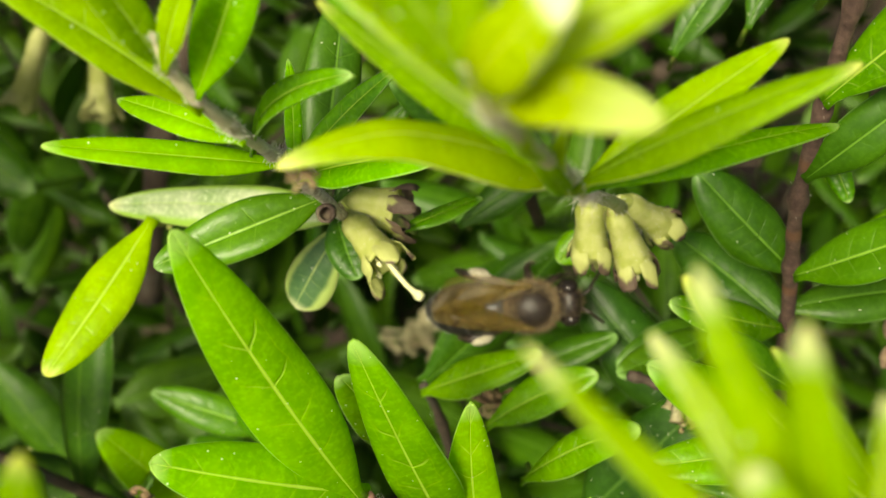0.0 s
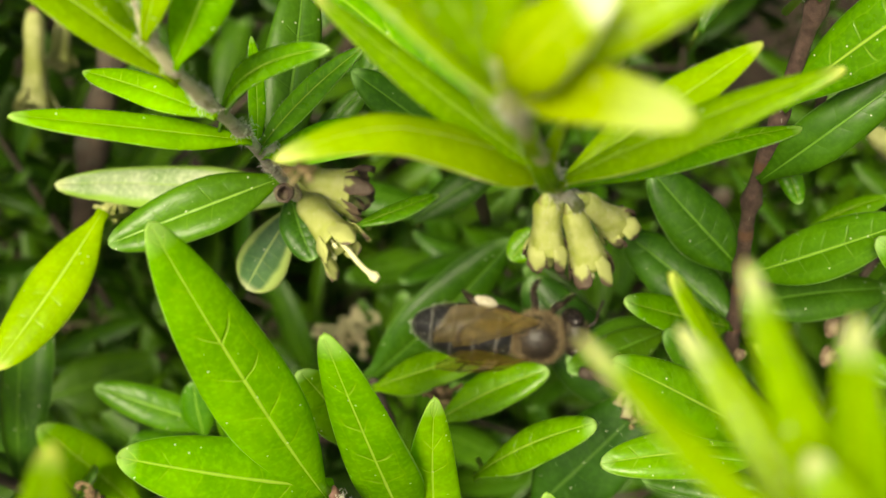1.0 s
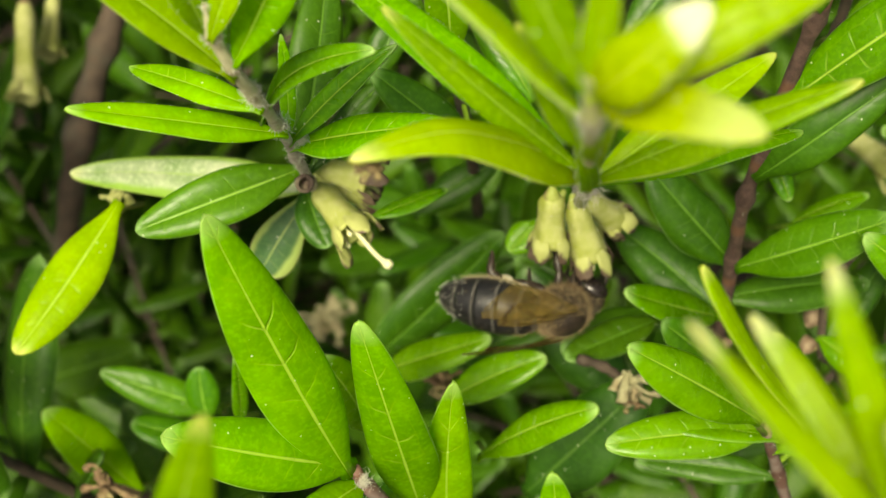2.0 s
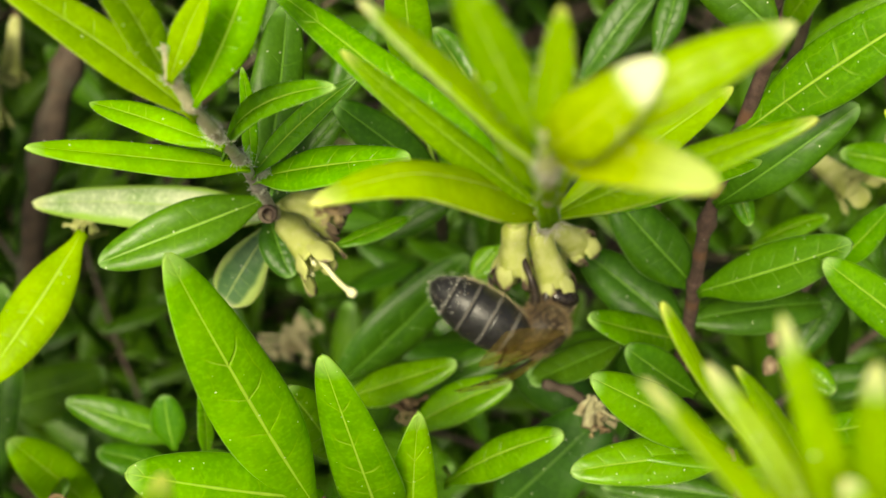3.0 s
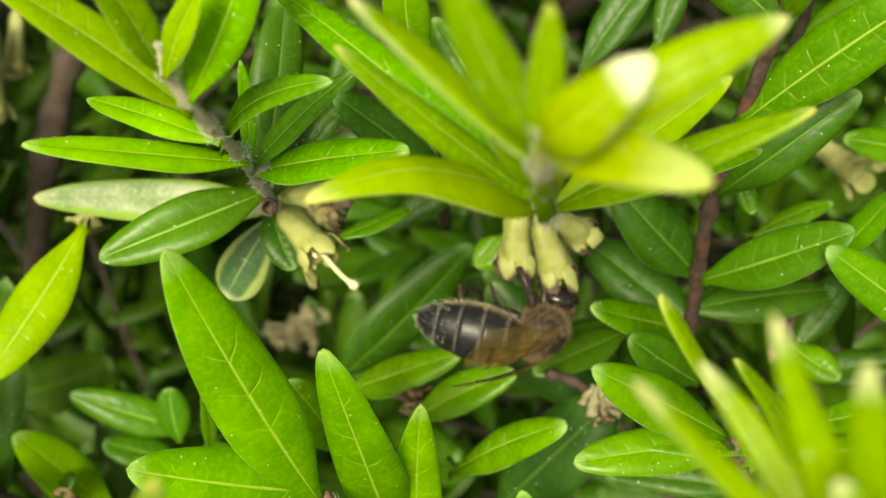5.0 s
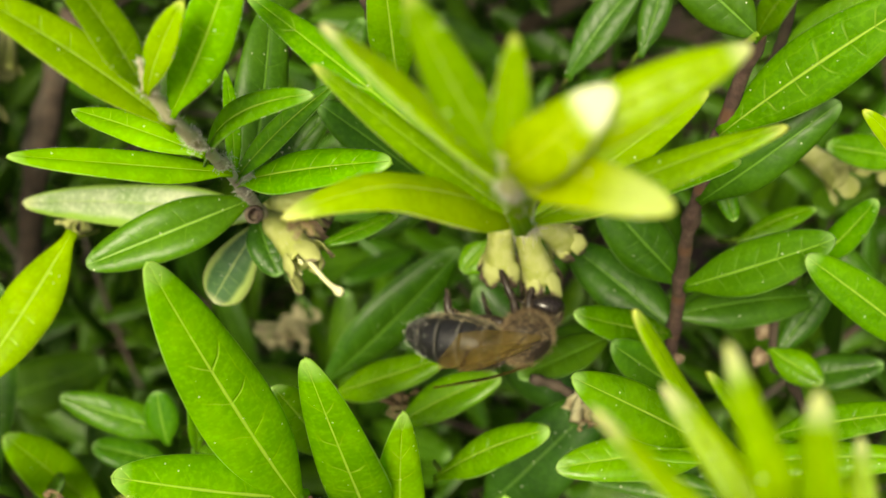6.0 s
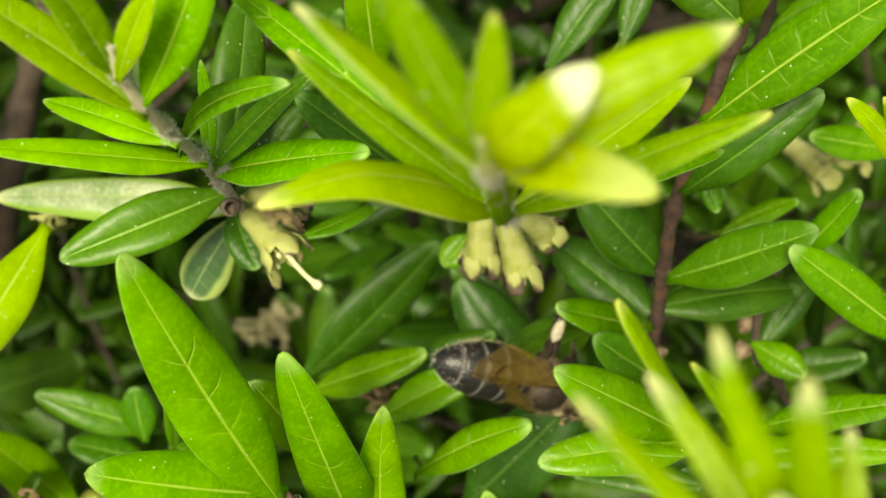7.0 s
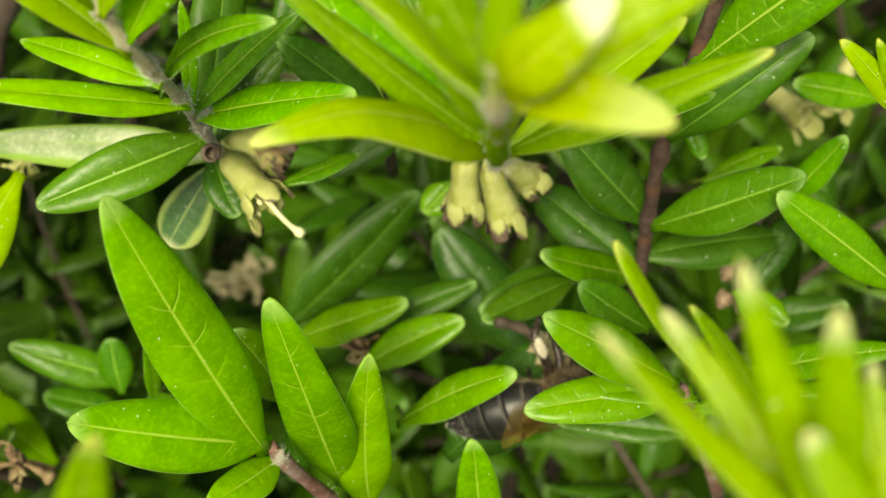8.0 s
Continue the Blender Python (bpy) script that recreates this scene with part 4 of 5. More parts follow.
fore_right = sprig("pale green young shoot close by", "shoot", 0.45, 0.35, [(19.3, -52.2, 646.7), (14.3, -48.3, 661.6), (12.7, -46.0, 665.5)])
leaf(fore_right, (11.0, -46.8, 666.3), (4.6, -41.9, 673.7), 0.90, (0.7, -0.55, 0.45), "dry_tipped", 0.04, 0.20, 0.00)
leaf(fore_right, (13.7, -45.0, 661.4), (7.4, -38.3, 668.4), 1.60, (0.3, -0.8, 0.5), "dry_tipped", 0.04, 0.20, 0.00)
leaf(fore_right, (13.1, -45.6, 664.6), (8.3, -40.3, 674.3), 1.30, (0.16, -0.96, 0.23), "dry_tipped", 0.04, 0.20, 0.00)
leaf(fore_right, (12.7, -46.4, 667.7), (10.4, -42.0, 674.6), 1.55, (-0.3, -0.92, 0.1), "dry_tipped", 0.04, 0.20, 0.00)
leaf(fore_right, (11.9, -48.0, 671.5), (9.2, -45.1, 674.4), 1.25, (0.54, -0.83, 0.15), "dry_tipped", 0.04, 0.20, 0.00)
leaf(fore_right, (14.3, -45.6, 665.8), (12.9, -40.8, 669.6), 1.20, (-0.46, -0.83, 0.31), "dry_tipped", 0.04, 0.20, 0.00)

fore_left = sprig("pale green young shoot close by", "shoot", 0.40, 0.30, [(-15.6, -41.8, 629.8), (-13.2, -42.7, 646.8), (-11.7, -43.7, 655.8)])
leaf(fore_left, (-11.7, -43.7, 655.8), (-9.0, -42.3, 668.5), 2.2, (-0.09, -0.99, 0.13), "young", 0.04, 0.20, 0.00)
leaf(fore_left, (-11.8, -43.3, 654.1), (-8.7, -42.0, 660.9), 1.5, (-0.44, -0.82, 0.36), "young", 0.04, 0.20, 0.00)

back_left = sprig("thin shaded twig with old leaves", "inner_bark", 0.60, 0.40, [(-51.1, 44.7, 446.2), (-54.0, 55.9, 463.9), (-61.9, 69.8, 483.3), (-68.2, 85.1, 503.8)])
leaf(back_left, (-30.4, 4.7, 615.5), (-36.6, -8.8, 613.8), 4.5, (0.19, -0.21, 0.96), "young", 0.04, 0.20, 0.00)
leaf(back_left, (-35.0, -3.4, 576.6), (-42.0, -1.1, 589.9), 5.2, (0.75, -0.46, 0.47), "fresh", 0.04, 0.28, 0.00)
leaf(back_left, (-27.8, 0.1, 581.0), (-35.4, 1.0, 583.6), 3.8, (0.31, -0.10, 0.95), "older", 0.04, 0.28, 0.00)
leaf(back_left, (-25.1, -1.0, 590.0), (-36.2, 1.0, 593.8), 3.6, (0.10, -0.40, 0.90), "older", 0.04, 0.28, 0.00)
leaf(back_left, (-26.0, -2.8, 591.2), (-26.6, 0.4, 595.9), 3.2, (0.10, -0.75, 0.65), "older", 0.04, 0.28, 0.00)
leaf(back_left, (-41.3, 29.5, 533.2), (-58.5, 35.2, 527.4), 4.4, (-0.35, -0.10, 0.93), "deep", 0.04, 0.28, 0.00)
leaf(back_left, (-66.9, 33.5, 531.1), (-52.1, 42.1, 527.4), 8.6, (0.40, -0.32, 0.86), "deep", 0.04, 0.28, 0.00)
leaf(back_left, (-38.0, 24.3, 539.4), (-38.9, 29.1, 542.8), 3.6, (0.22, -0.53, 0.82), "deep", 0.04, 0.28, 0.00)

back_top = sprig("thin shaded twig with old leaves", "inner_bark", 0.60, 0.40, [(-1.3, 19.3, 594.4), (-2.0, 9.9, 617.2), (-3.3, 4.9, 633.2)])
leaf(back_top, (-0.8, 2.7, 623.9), (-8.8, 3.8, 632.4), 3.5, (0.56, -0.57, 0.60), "deep", 0.04, 0.28, 0.00)
leaf(back_top, (-3.0, 3.3, 636.0), (-3.8, 6.3, 644.0), 3.2, (0.08, -0.93, 0.36), "mature", 0.04, 0.28, 0.00)
leaf(back_top, (2.9, 7.4, 625.2), (-1.9, 13.8, 629.6), 3.1, (-0.06, -0.60, 0.80), "mature", 0.04, 0.28, 0.00)
leaf(back_top, (10.6, 19.4, 617.0), (17.0, 25.5, 623.2), 3.5, (-0.23, -0.57, 0.79), "deep", 0.04, 0.28, 0.00)
leaf(back_top, (-7.1, 9.6, 607.2), (0.3, 13.6, 610.0), 3.2, (-0.08, -0.47, 0.88), "deep", 0.04, 0.28, 0.00)
leaf(back_top, (-9.6, -0.0, 620.0), (-3.6, 2.9, 620.1), 1.7, (-0.05, 0.09, 0.99), "mature", 0.04, 0.28, 0.00)
leaf(back_top, (16.1, 17.1, 622.2), (18.4, 23.6, 626.7), 2.5, (-0.09, -0.55, 0.83), "deep", 0.04, 0.28, 0.00)
leaf(back_top, (-11.1, 18.9, 613.7), (-7.1, 25.5, 618.3), 3.1, (0.11, -0.62, 0.78), "deep", 0.04, 0.28, 0.00)

swaying.append(flower((-13.5, 2.3, 620.6), (-9.9, -2.4, 620.3), 1.60, 0.14, 4.2, 0.10, "pale yellow-green tubular flower with a long style"))
swaying.append(flower((-12.9, 1.6, 624.1), (-8.6, 0.8, 623.5), 1.40, 0.10, 0.0, 1.00, "wilting pale yellow flower with brown lobes"))
swaying.append(flower((-13.8, 4.1, 619.9), (-8.9, 3.6, 617.6), 1.23, 0.10, 0.0, 1.00, "wilting pale yellow flower with brown lobes"))
flower((4.3, 0.6, 622.4), (4.3, -1.0, 617.4), 1.46, 0.06, 0.0, 0.50, "pale yellow-green tubular flower, lobes closing")
flower((6.1, 0.6, 621.4), (7.8, -1.6, 616.0), 1.46, 0.14, 0.6, 0.40, "pale yellow-green tubular flower with open lobes")
flower((6.8, 1.1, 621.8), (10.3, 2.5, 615.9), 1.34, 0.05, 0.0, 1.00, "wilting pale yellow flower with brown lobes")
flower((5.3, 4.2, 617.1), (3.7, 2.1, 611.7), 1.01, 0.05, 0.0, 1.00, "wilting pale yellow flower with brown lobes")
swaying.append(cup((-13.6, -1.9, 626.9), 0.70, (0.15, -0.7, 0.7), "dark brown hollow flower calyx"))
bud((28.6, 4.0, 600.3), 0.85, "round brown withered flower bud")
bud((19.7, -1.7, 605.1), 0.45, "small reddish leaf bud on the stem")
bud((28.5, 2.7, 597.5), 0.75, "round brown withered flower bud")
dried((-4.5, -3.5, 601.0), 2.2, 14, 4, "husk", "dry brown withered flower cluster")
dried((11.5, -7.0, 607.4), 2.3, 18, 6, "beige", "dry withered beige flower cluster")
dried((11.1, -8.4, 606.5), 1.3, 10, 7, "husk", "dry brown scraps of a withered flower")
flower((35.2, 27.3, 598.1), (39.5, 20.8, 599.4), 1.55, 0.35, 0.0, 0.3, "withered straw-coloured tubular flower", "straw")
flower((45.1, 30.3, 598.3), (42.0, 23.4, 597.3), 1.30, 0.50, 0.0, 0.3, "withered straw-coloured tubular flower", "straw")
dried((-25.9, 54.6, 516.6), 5.6, 24, 5, "beige", "heap of withered beige flowers")
flower((-64.2, 57.1, 584.1), (-67.8, 46.9, 577.5), 1.90, 0.30, 0.0, 0.3, "withered straw-coloured tubular flower", "straw")
flower((-58.9, 60.9, 581.0), (-57.2, 46.2, 575.3), 1.90, 0.30, 0.0, 0.3, "withered straw-coloured tubular flower", "straw")
flower((-57.8, 67.9, 575.8), (-57.5, 56.7, 572.9), 1.50, 0.40, 0.0, 0.3, "withered straw-coloured tubular flower", "straw")
flower((-72.4, 23.0, 541.7), (-68.5, 13.4, 539.4), 1.60, 0.40, 0.0, 0.3, "withered straw-coloured tubular flower", "straw")
dried((-33.5, -10.4, 593.2), 3.0, 12, 9, "husk", "dry brown withered flower cluster")
dried((-34.7, 15.7, 601.7), 2.0, 10, 10, "straw", "withered straw-coloured flowers")
dried((4.3, -19.0, 650.2), 0.9, 22, 35, "hair", "tuft of pale woolly hairs")
dried((4.9, -15.8, 645.1), 1.0, 44, 31, "hair", "tuft of white woolly hairs")
dried((-8.3, -23.2, 623.3), 0.7, 24, 32, "hair", "tuft of white woolly hairs")
swaying.append(dried((-13.2, -7.9, 640.4), 0.9, 24, 41, "hair", "tuft of white woolly hairs"))
swaying.append(dried((-12.7, -5.6, 636.4), 0.9, 24, 42, "hair", "tuft of white woolly hairs"))
swaying.append(dried((-13.4, -11.8, 647.5), 0.8, 20, 43, "hair", "tuft of white woolly hairs"))
twiglet((11.4, -6.1, 605.6), (9.2, -5.4, 607.3), (7.0, -5.4, 608.6))
twiglet((-5.9, 13.3, 634.2), (-5.1, 13.4, 629.4), (-3.7, 13.3, 624.4), (-3.0, 16.3, 616.8))
twiglet((24.9, 10.4, 637.0), (25.9, 12.7, 628.9), (25.8, 14.5, 620.4), (27.9, 19.8, 604.6))
twiglet((-62.5, 48.3, 537.3), (-56.5, 52.2, 558.1), (-52.5, 56.5, 569.4), (-47.1, 62.6, 580.8), thick=1.9)

# ---- inner foliage of the shrub, behind its outermost shoots ----


def low_blade(rng, length, width):
    return blade(length, width, rng.uniform(0.0, 0.08), rng.uniform(0.05, 0.25), 0.0, rng, 9, (-1.0, -0.55, 0.0, 0.55, 1.0), 0.2 * MM)


blades = []
for k in range(8):
    r = random.Random(400 + k)
    verts, faces, uvs = low_blade(r, 0.019, r.uniform(0.0055, 0.0068))
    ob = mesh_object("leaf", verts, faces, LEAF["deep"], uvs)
    blades.append(ob.data)
    bpy.data.objects.remove(ob)
singles = [0]


def inner_foliage(seed, shoots, wide, deep0, deep1, low=None, high=None):
    """Leafy shoots below the surface; those in the middle stretch are built leaf by leaf, the rest is one mass."""
    rng = random.Random(seed)
    lv, lf, luv, sv, sf = [], [], [], [], []
    for _ in range(shoots):
        across, along = rng.uniform(-wide, wide), rng.uniform(-wide * 0.8 if low is None else low, wide * 0.7 if high is None else high)
        deep = rng.uniform(deep0, deep1)
        tip = HEART + Vector((across, 0, 0)) + UPHILL * along - FACE * deep
        aim = (FACE * rng.uniform(0.2, 0.9) + UPHILL * rng.uniform(-0.1, 0.8) + Vector((rng.gauss(0, 0.55), 0, 0))).normalized()
        size = rng.uniform(0.045, 0.075)
        root = tip - aim * size + Vector((0, 0, -0.006))
        path = smooth_path([root, root.lerp(tip, 0.5) + Vector((0, 0, 0.003)), tip], 5)
        n = len(sv)
        v, f = tube(path, [(0.7 - 0.04 * i) * MM for i in range(len(path))], 5)
        apart = abs(across) < 0.055 and abs(along) < 0.04 and singles[0] < 180
        if apart:
            twig = under(mesh_object("sprig", v, f, MAT["inner_bark"]), shrub, Matrix(), "inner shoot with older leaves, their shade coloured in")
        else:
            sv += v
            sf += [tuple(i + n for i in q) for q in f]
        turn = rng.uniform(0, 3.14)
        s = aim.orthogonal().normalized()
        o = aim.cross(s)
        for k in range(7):
            p = root.lerp(tip, 0.15 + 0.85 * k / 6)
            for half in (0, math.pi):
                ang = turn + half + 1.57 * (k % 2) + rng.uniform(-0.3, 0.3)
                out = math.cos(ang) * s + math.sin(ang) * o
                d = (out * rng.uniform(0.7, 1.0) + aim * rng.uniform(0.3, 0.9)).normalized()
                ll, ww = rng.uniform(0.015, 0.023), rng.uniform(0.005, 0.0075)
                m = facing(p, p + d * ll, aim + Vector((0, 0, 0.6)) + Vector((rng.gauss(0, 0.2), rng.gauss(0, 0.2), 0)))
                if apart:
                    one = new("leaf", rng.choice(blades))
                    under(one, twig, m @ Matrix.Scale(ll / 0.019, 4))
                    singles[0] += 1
                    continue
                v, f, uv = low_blade(rng, ll, ww)
                n = len(lv)
                lv += [m @ c for c in v]
                lf += [tuple(i + n for i in q) for q in f]
                luv += uv
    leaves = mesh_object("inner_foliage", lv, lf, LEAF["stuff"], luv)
    under(leaves, shrub, Matrix(), "crowd of green leaves deeper in the shrub, their shade coloured in")
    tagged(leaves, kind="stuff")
    twigs = mesh_object("inner_branchwork", sv, sf, MAT["inner_bark"])
    under(twigs, shrub, Matrix(), "thin brown twigs deeper in the shrub")
    tagged(twigs, kind="stuff")


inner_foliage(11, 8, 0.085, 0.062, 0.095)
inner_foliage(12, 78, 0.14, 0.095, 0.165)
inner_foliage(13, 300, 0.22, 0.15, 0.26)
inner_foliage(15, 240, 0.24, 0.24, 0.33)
# unseen shoots up the slope, added to shade the inside from above
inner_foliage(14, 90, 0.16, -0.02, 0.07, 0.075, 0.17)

# unseen shoots to both sides and below, added to block sky light
def surface_foliage(seed, shoots):
    rng = random.Random(seed)
    lv, lf, luv, sv, sf = [], [], [], [], []
    made = 0
    while made < shoots:
        across, along = rng.uniform(-0.17, 0.17), rng.uniform(-0.14, 0.08)
        if abs(across) < 0.056 and along > -0.052:
            continue
        made += 1
        tip = HEART + Vector((across, 0, 0)) + UPHILL * along + FACE * rng.uniform(-0.015, 0.022)
        aim = (FACE * rng.uniform(0.5, 1.0) + UPHILL * rng.uniform(-0.2, 0.7) + Vector((rng.gauss(0, 0.3), 0, 0))).normalized()
        root = tip - aim * rng.uniform(0.05, 0.075)
        path = smooth_path([root, root.lerp(tip, 0.5) + Vector((0, 0, 0.003)), tip], 5)
        v, f = tube(path, [(0.7 - 0.04 * i) * MM for i in range(len(path))], 5)
        n = len(sv)
        sv += v
        sf += [tuple(i + n for i in q) for q in f]
        s = aim.orthogonal().normalized()
        o = aim.cross(s)
        turn = rng.uniform(0, 3.14)
        for k in range(8):
            at = root.lerp(tip, 0.1 + 0.9 * k / 7)
            for half in (0, math.pi):
                ang = turn + half + 1.57 * (k % 2) + rng.uniform(-0.3, 0.3)
                out = ((math.cos(ang) * s + math.sin(ang) * o) * rng.uniform(0.7, 1.0) + aim * rng.uniform(0.3, 0.9)).normalized()
                ll = rng.uniform(0.015, 0.024)
                v, f, uv = blade(ll, ll * rng.uniform(0.26, 0.34), 0.04, 0.25, 0.0, rng, 7, (-1.0, -0.5, 0.0, 0.5, 1.0), 0.2 * MM)
                m = facing(at, at + out * ll, aim + Vector((0, 0, 0.6)))
                n = len(lv)
                lv += [m @ c for c in v]
                lf += [tuple(i + n for i in q) for q in f]
                luv += uv
    ob = mesh_object("surface_foliage", lv, lf, LEAF["stuff"], luv)
    under(ob, shrub, Matrix(), "unseen leafy shoots added to shade the inside of the shrub")
    tagged(ob, kind="stuff")
    ob = mesh_object("surface_branchwork", sv, sf, MAT["inner_bark"])
    under(ob, shrub, Matrix(), "thin brown twigs of the unseen shading shoots")
    tagged(ob, kind="stuff")


surface_foliage(31, 42)


# the rest of the shrub, round to its far side and down to the ground
def outer_foliage(seed, shoots):
    rng = random.Random(seed)
    lv, lf, luv = [], [], []
    middle, size = Vector((0, 0.20, 0.32)), Vector((0.52, 0.36, 0.33))
    made = 0
    while made < shoots:
        d = Vector((rng.gauss(0, 1), rng.gauss(0, 1), rng.gauss(0, 1))).normalized()
        far = rng.uniform(0.80, 1.06)
        p = middle + Vector([a * b * far for a, b in zip(d, size)])
        if p.z < 0.03 or (abs(p.x) < 0.16 and FACE.dot(p - HEART) > -0.17):
            continue
        made += 1
        aim = (d + Vector((rng.gauss(0, 0.4), rng.gauss(0, 0.4), rng.gauss(0.5, 0.4)))).normalized()
        s = aim.orthogonal().normalized()
        o = aim.cross(s)
        for k in range(6):
            at = p + aim * 0.010 * k
            for half in (0, math.pi):
                ang = half + 1.57 * (k % 2) + rng.uniform(-0.3, 0.3)
                out = ((math.cos(ang) * s + math.sin(ang) * o) * rng.uniform(0.7, 1.0) + aim * rng.uniform(0.3, 0.9)).normalized()
                ll = rng.uniform(0.016, 0.026)
                v, f, uv = blade(ll, ll * 0.32, 0.04, 0.15, 0.0, rng, 5, (-1.0, 0.0, 1.0), 0.2 * MM)
                m = facing(at, at + out * ll, aim + Vector((0, 0, 0.6)))
                n = len(lv)
                lv += [m @ c for c in v]
                lf += [tuple(i + n for i in q) for q in f]
                luv += uv
    ob = mesh_object("outer_foliage", lv, lf, LEAF["stuff"], luv)
    under(ob, shrub, Matrix(), "dense green leaf mass of the shrub")
    tagged(ob, kind="stuff")


outer_foliage(21, 750)

# main stems down to the ground
for k in range(7):
    rng = random.Random(90 + k)
    a = Vector((rng.uniform(-0.05, 0.05), 0.30 + rng.uniform(-0.05, 0.05), -0.03))
    b = HEART + Vector((rng.uniform(-0.12, 0.12), 0, 0)) - FACE * rng.uniform(0.10, 0.2) + UPHILL * rng.uniform(-0.08, 0.06)
    path = smooth_path([a, a.lerp(b, 0.4) + Vector((rng.gauss(0, 0.03), 0.03, 0.03)), a.lerp(b, 0.75) + Vector((rng.gauss(0, 0.02), 0.02, 0.02)), b], 6)
    ob = mesh_object("stem", *tube(path, [(5.5 - 4.3 * i / len(path)) * MM * rng.uniform(0.9, 1.1) for i in range(len(path))], 10), MAT["inner_bark"])
    under(ob, shrub, Matrix(), "woody brown main stem")

# ---- the bee: head to +x, back to +z, its origin at the waist ----
bee = tagged(new("honey_bee"), "dark brown furry honey bee feeding on the flowers", "bee")
bee_rng = random.Random(77)


def ellipsoid(centre, radii, rows=18, sides=24, dent=None):
    verts, faces = [], []
    for i in range(rows + 1):
        a = math.pi * i / rows
        for k in range(sides):
            t = 2 * math.pi * k / sides
            d = Vector((math.cos(a), math.sin(a) * math.cos(t), math.sin(a) * math.sin(t)))
            s = 1.0 + (dent(d) if dent else 0.0)
            verts.append(Vector([c * MM + r * MM * x * s for c, r, x in zip(centre, radii, d)]))
    for i in range(rows):
        for k in range(sides):
            a, b = i * sides + k, i * sides + (k + 1) % sides
            faces.append((a, b, b + sides, a + sides))
    return verts, faces


def fur(parent, verts, number, lo, hi, skin, keep=lambda v: True, sweep=Vector((-0.3, 0, 0.1)), spread=0.25, centre=Vector()):
    hairs = []
    while len(hairs) < number:
        v = bee_rng.choice(verts) + Vector([bee_rng.gauss(0, 0.12) for _ in range(3)]) * MM
        if not keep(v):
            continue
        d = ((v - centre).normalized() + sweep + Vector([bee_rng.gauss(0, spread) for _ in range(3)])).normalized()
        hairs.append((v - d * 0.15 * MM, v + d * bee_rng.uniform(lo, hi) * MM))
    h = mesh_object("fur", *spikes(hairs, 0.011 * MM, bee_rng), MAT[skin])
    under(h, parent, Matrix(), "short brown fur")
    return tagged(h, kind="stuff")


tv, tf = ellipsoid((2.1, 0, 0), (2.15, 2.0, 1.95), dent=lambda d: -0.10 * max(0, d.x) ** 6 - 0.06 * max(0, -d.z) ** 3)
thorax = under(mesh_object("thorax", tv, tf, MAT["thorax"]), bee, Matrix(), "black thorax with tawny fur")
bald = Vector((2.3, 0, 1.95)) * MM
fur(thorax, tv, 9500, 0.25, 0.70, "fur", lambda v: bee_rng.random() < max(0.03, min(1.0, ((v - bald).length / MM - 0.7) / 1.1)) ** 2, sweep=Vector((-0.40, 0, 0.0)), spread=0.50, centre=Vector((2.1, 0, 0)) * MM)

fur(thorax, [v for v in tv if 1.4 * MM < (v - bald).length < 3.2 * MM], 900, 0.25, 0.65, "pale_fur", sweep=Vector((-0.3, 0, 0.1)), spread=0.5, centre=Vector((2.1, 0, 0)) * MM)

# abdomen: five overlapping rings
RINGS = (0.0, 1.15, 2.95, 4.75, 6.45, 8.2)


def girth(x):
    t = x / 8.2
    return 2.38 * max(0.0, math.sin(math.pi * min(1.0, 0.10 + 0.90 * t)) ** 0.5) * (1 - 0.10 * t) + 0.02


av, af, auv = [], [], []
sides = 28
profile = []
for k in range(5):
    x0, x1 = RINGS[k], RINGS[k + 1]
    for i in range(7):
        x = x0 + (x1 - x0) * i / 6
        profile.append((x, girth(x) * (1.0 + 0.035 * i / 6 - 0.01), k + 0.02 + 0.96 * i / 6))
for x, r, u in profile:
    for k in range(sides):
        t = 2 * math.pi * k / sides
        droop = 0.35 * (x / 8.2) ** 2
        av.append(Vector((-x, r * math.cos(t), r * 0.92 * math.sin(t) - droop)) * MM)
        auv.append((u, k / sides))
for i in range(len(profile) - 1):
    for k in range(sides):
        a, b = i * sides + k, i * sides + (k + 1) % sides
        af.append((a, a + sides, b + sides, b))
af.append(tuple(range(sides)))
af.append(tuple(reversed(range((len(profile) - 1) * sides, len(profile) * sides))))
abdomen = under(mesh_object("abdomen", av, af, MAT["banded"], auv), bee, Matrix(), "black abdomen with narrow pale bands")
fur(abdomen, av, 200, 0.05, 0.14, "fur", sweep=Vector((-1.2, 0, 0)))
fur(abdomen, [v for v in av if v.x > -2.0 * MM], 350, 0.2, 0.45, "fur", sweep=Vector((-0.5, 0, 0)))
fur(abdomen, [v for v in av if v.z < -1.1 * MM and v.x > -6.4 * MM], 800, 0.2, 0.55, "pale_fur", sweep=Vector((-0.5, 0, 0)))
grains = []
for _ in range(420):
    v = bee_rng.choice([q for q in av if q.x < -5.4 * MM or bee_rng.random() < 0.03])
    size = bee_rng.uniform(0.013, 0.034)
    grains.append(ellipsoid(v / MM * 1.015 + Vector([bee_rng.gauss(0, 0.1) for _ in range(3)]), (size, size, size), 4, 6))
under(mesh_object("pollen_dust", *join(*grains), MAT["dust"]), abdomen, Matrix(), "white pollen grains")

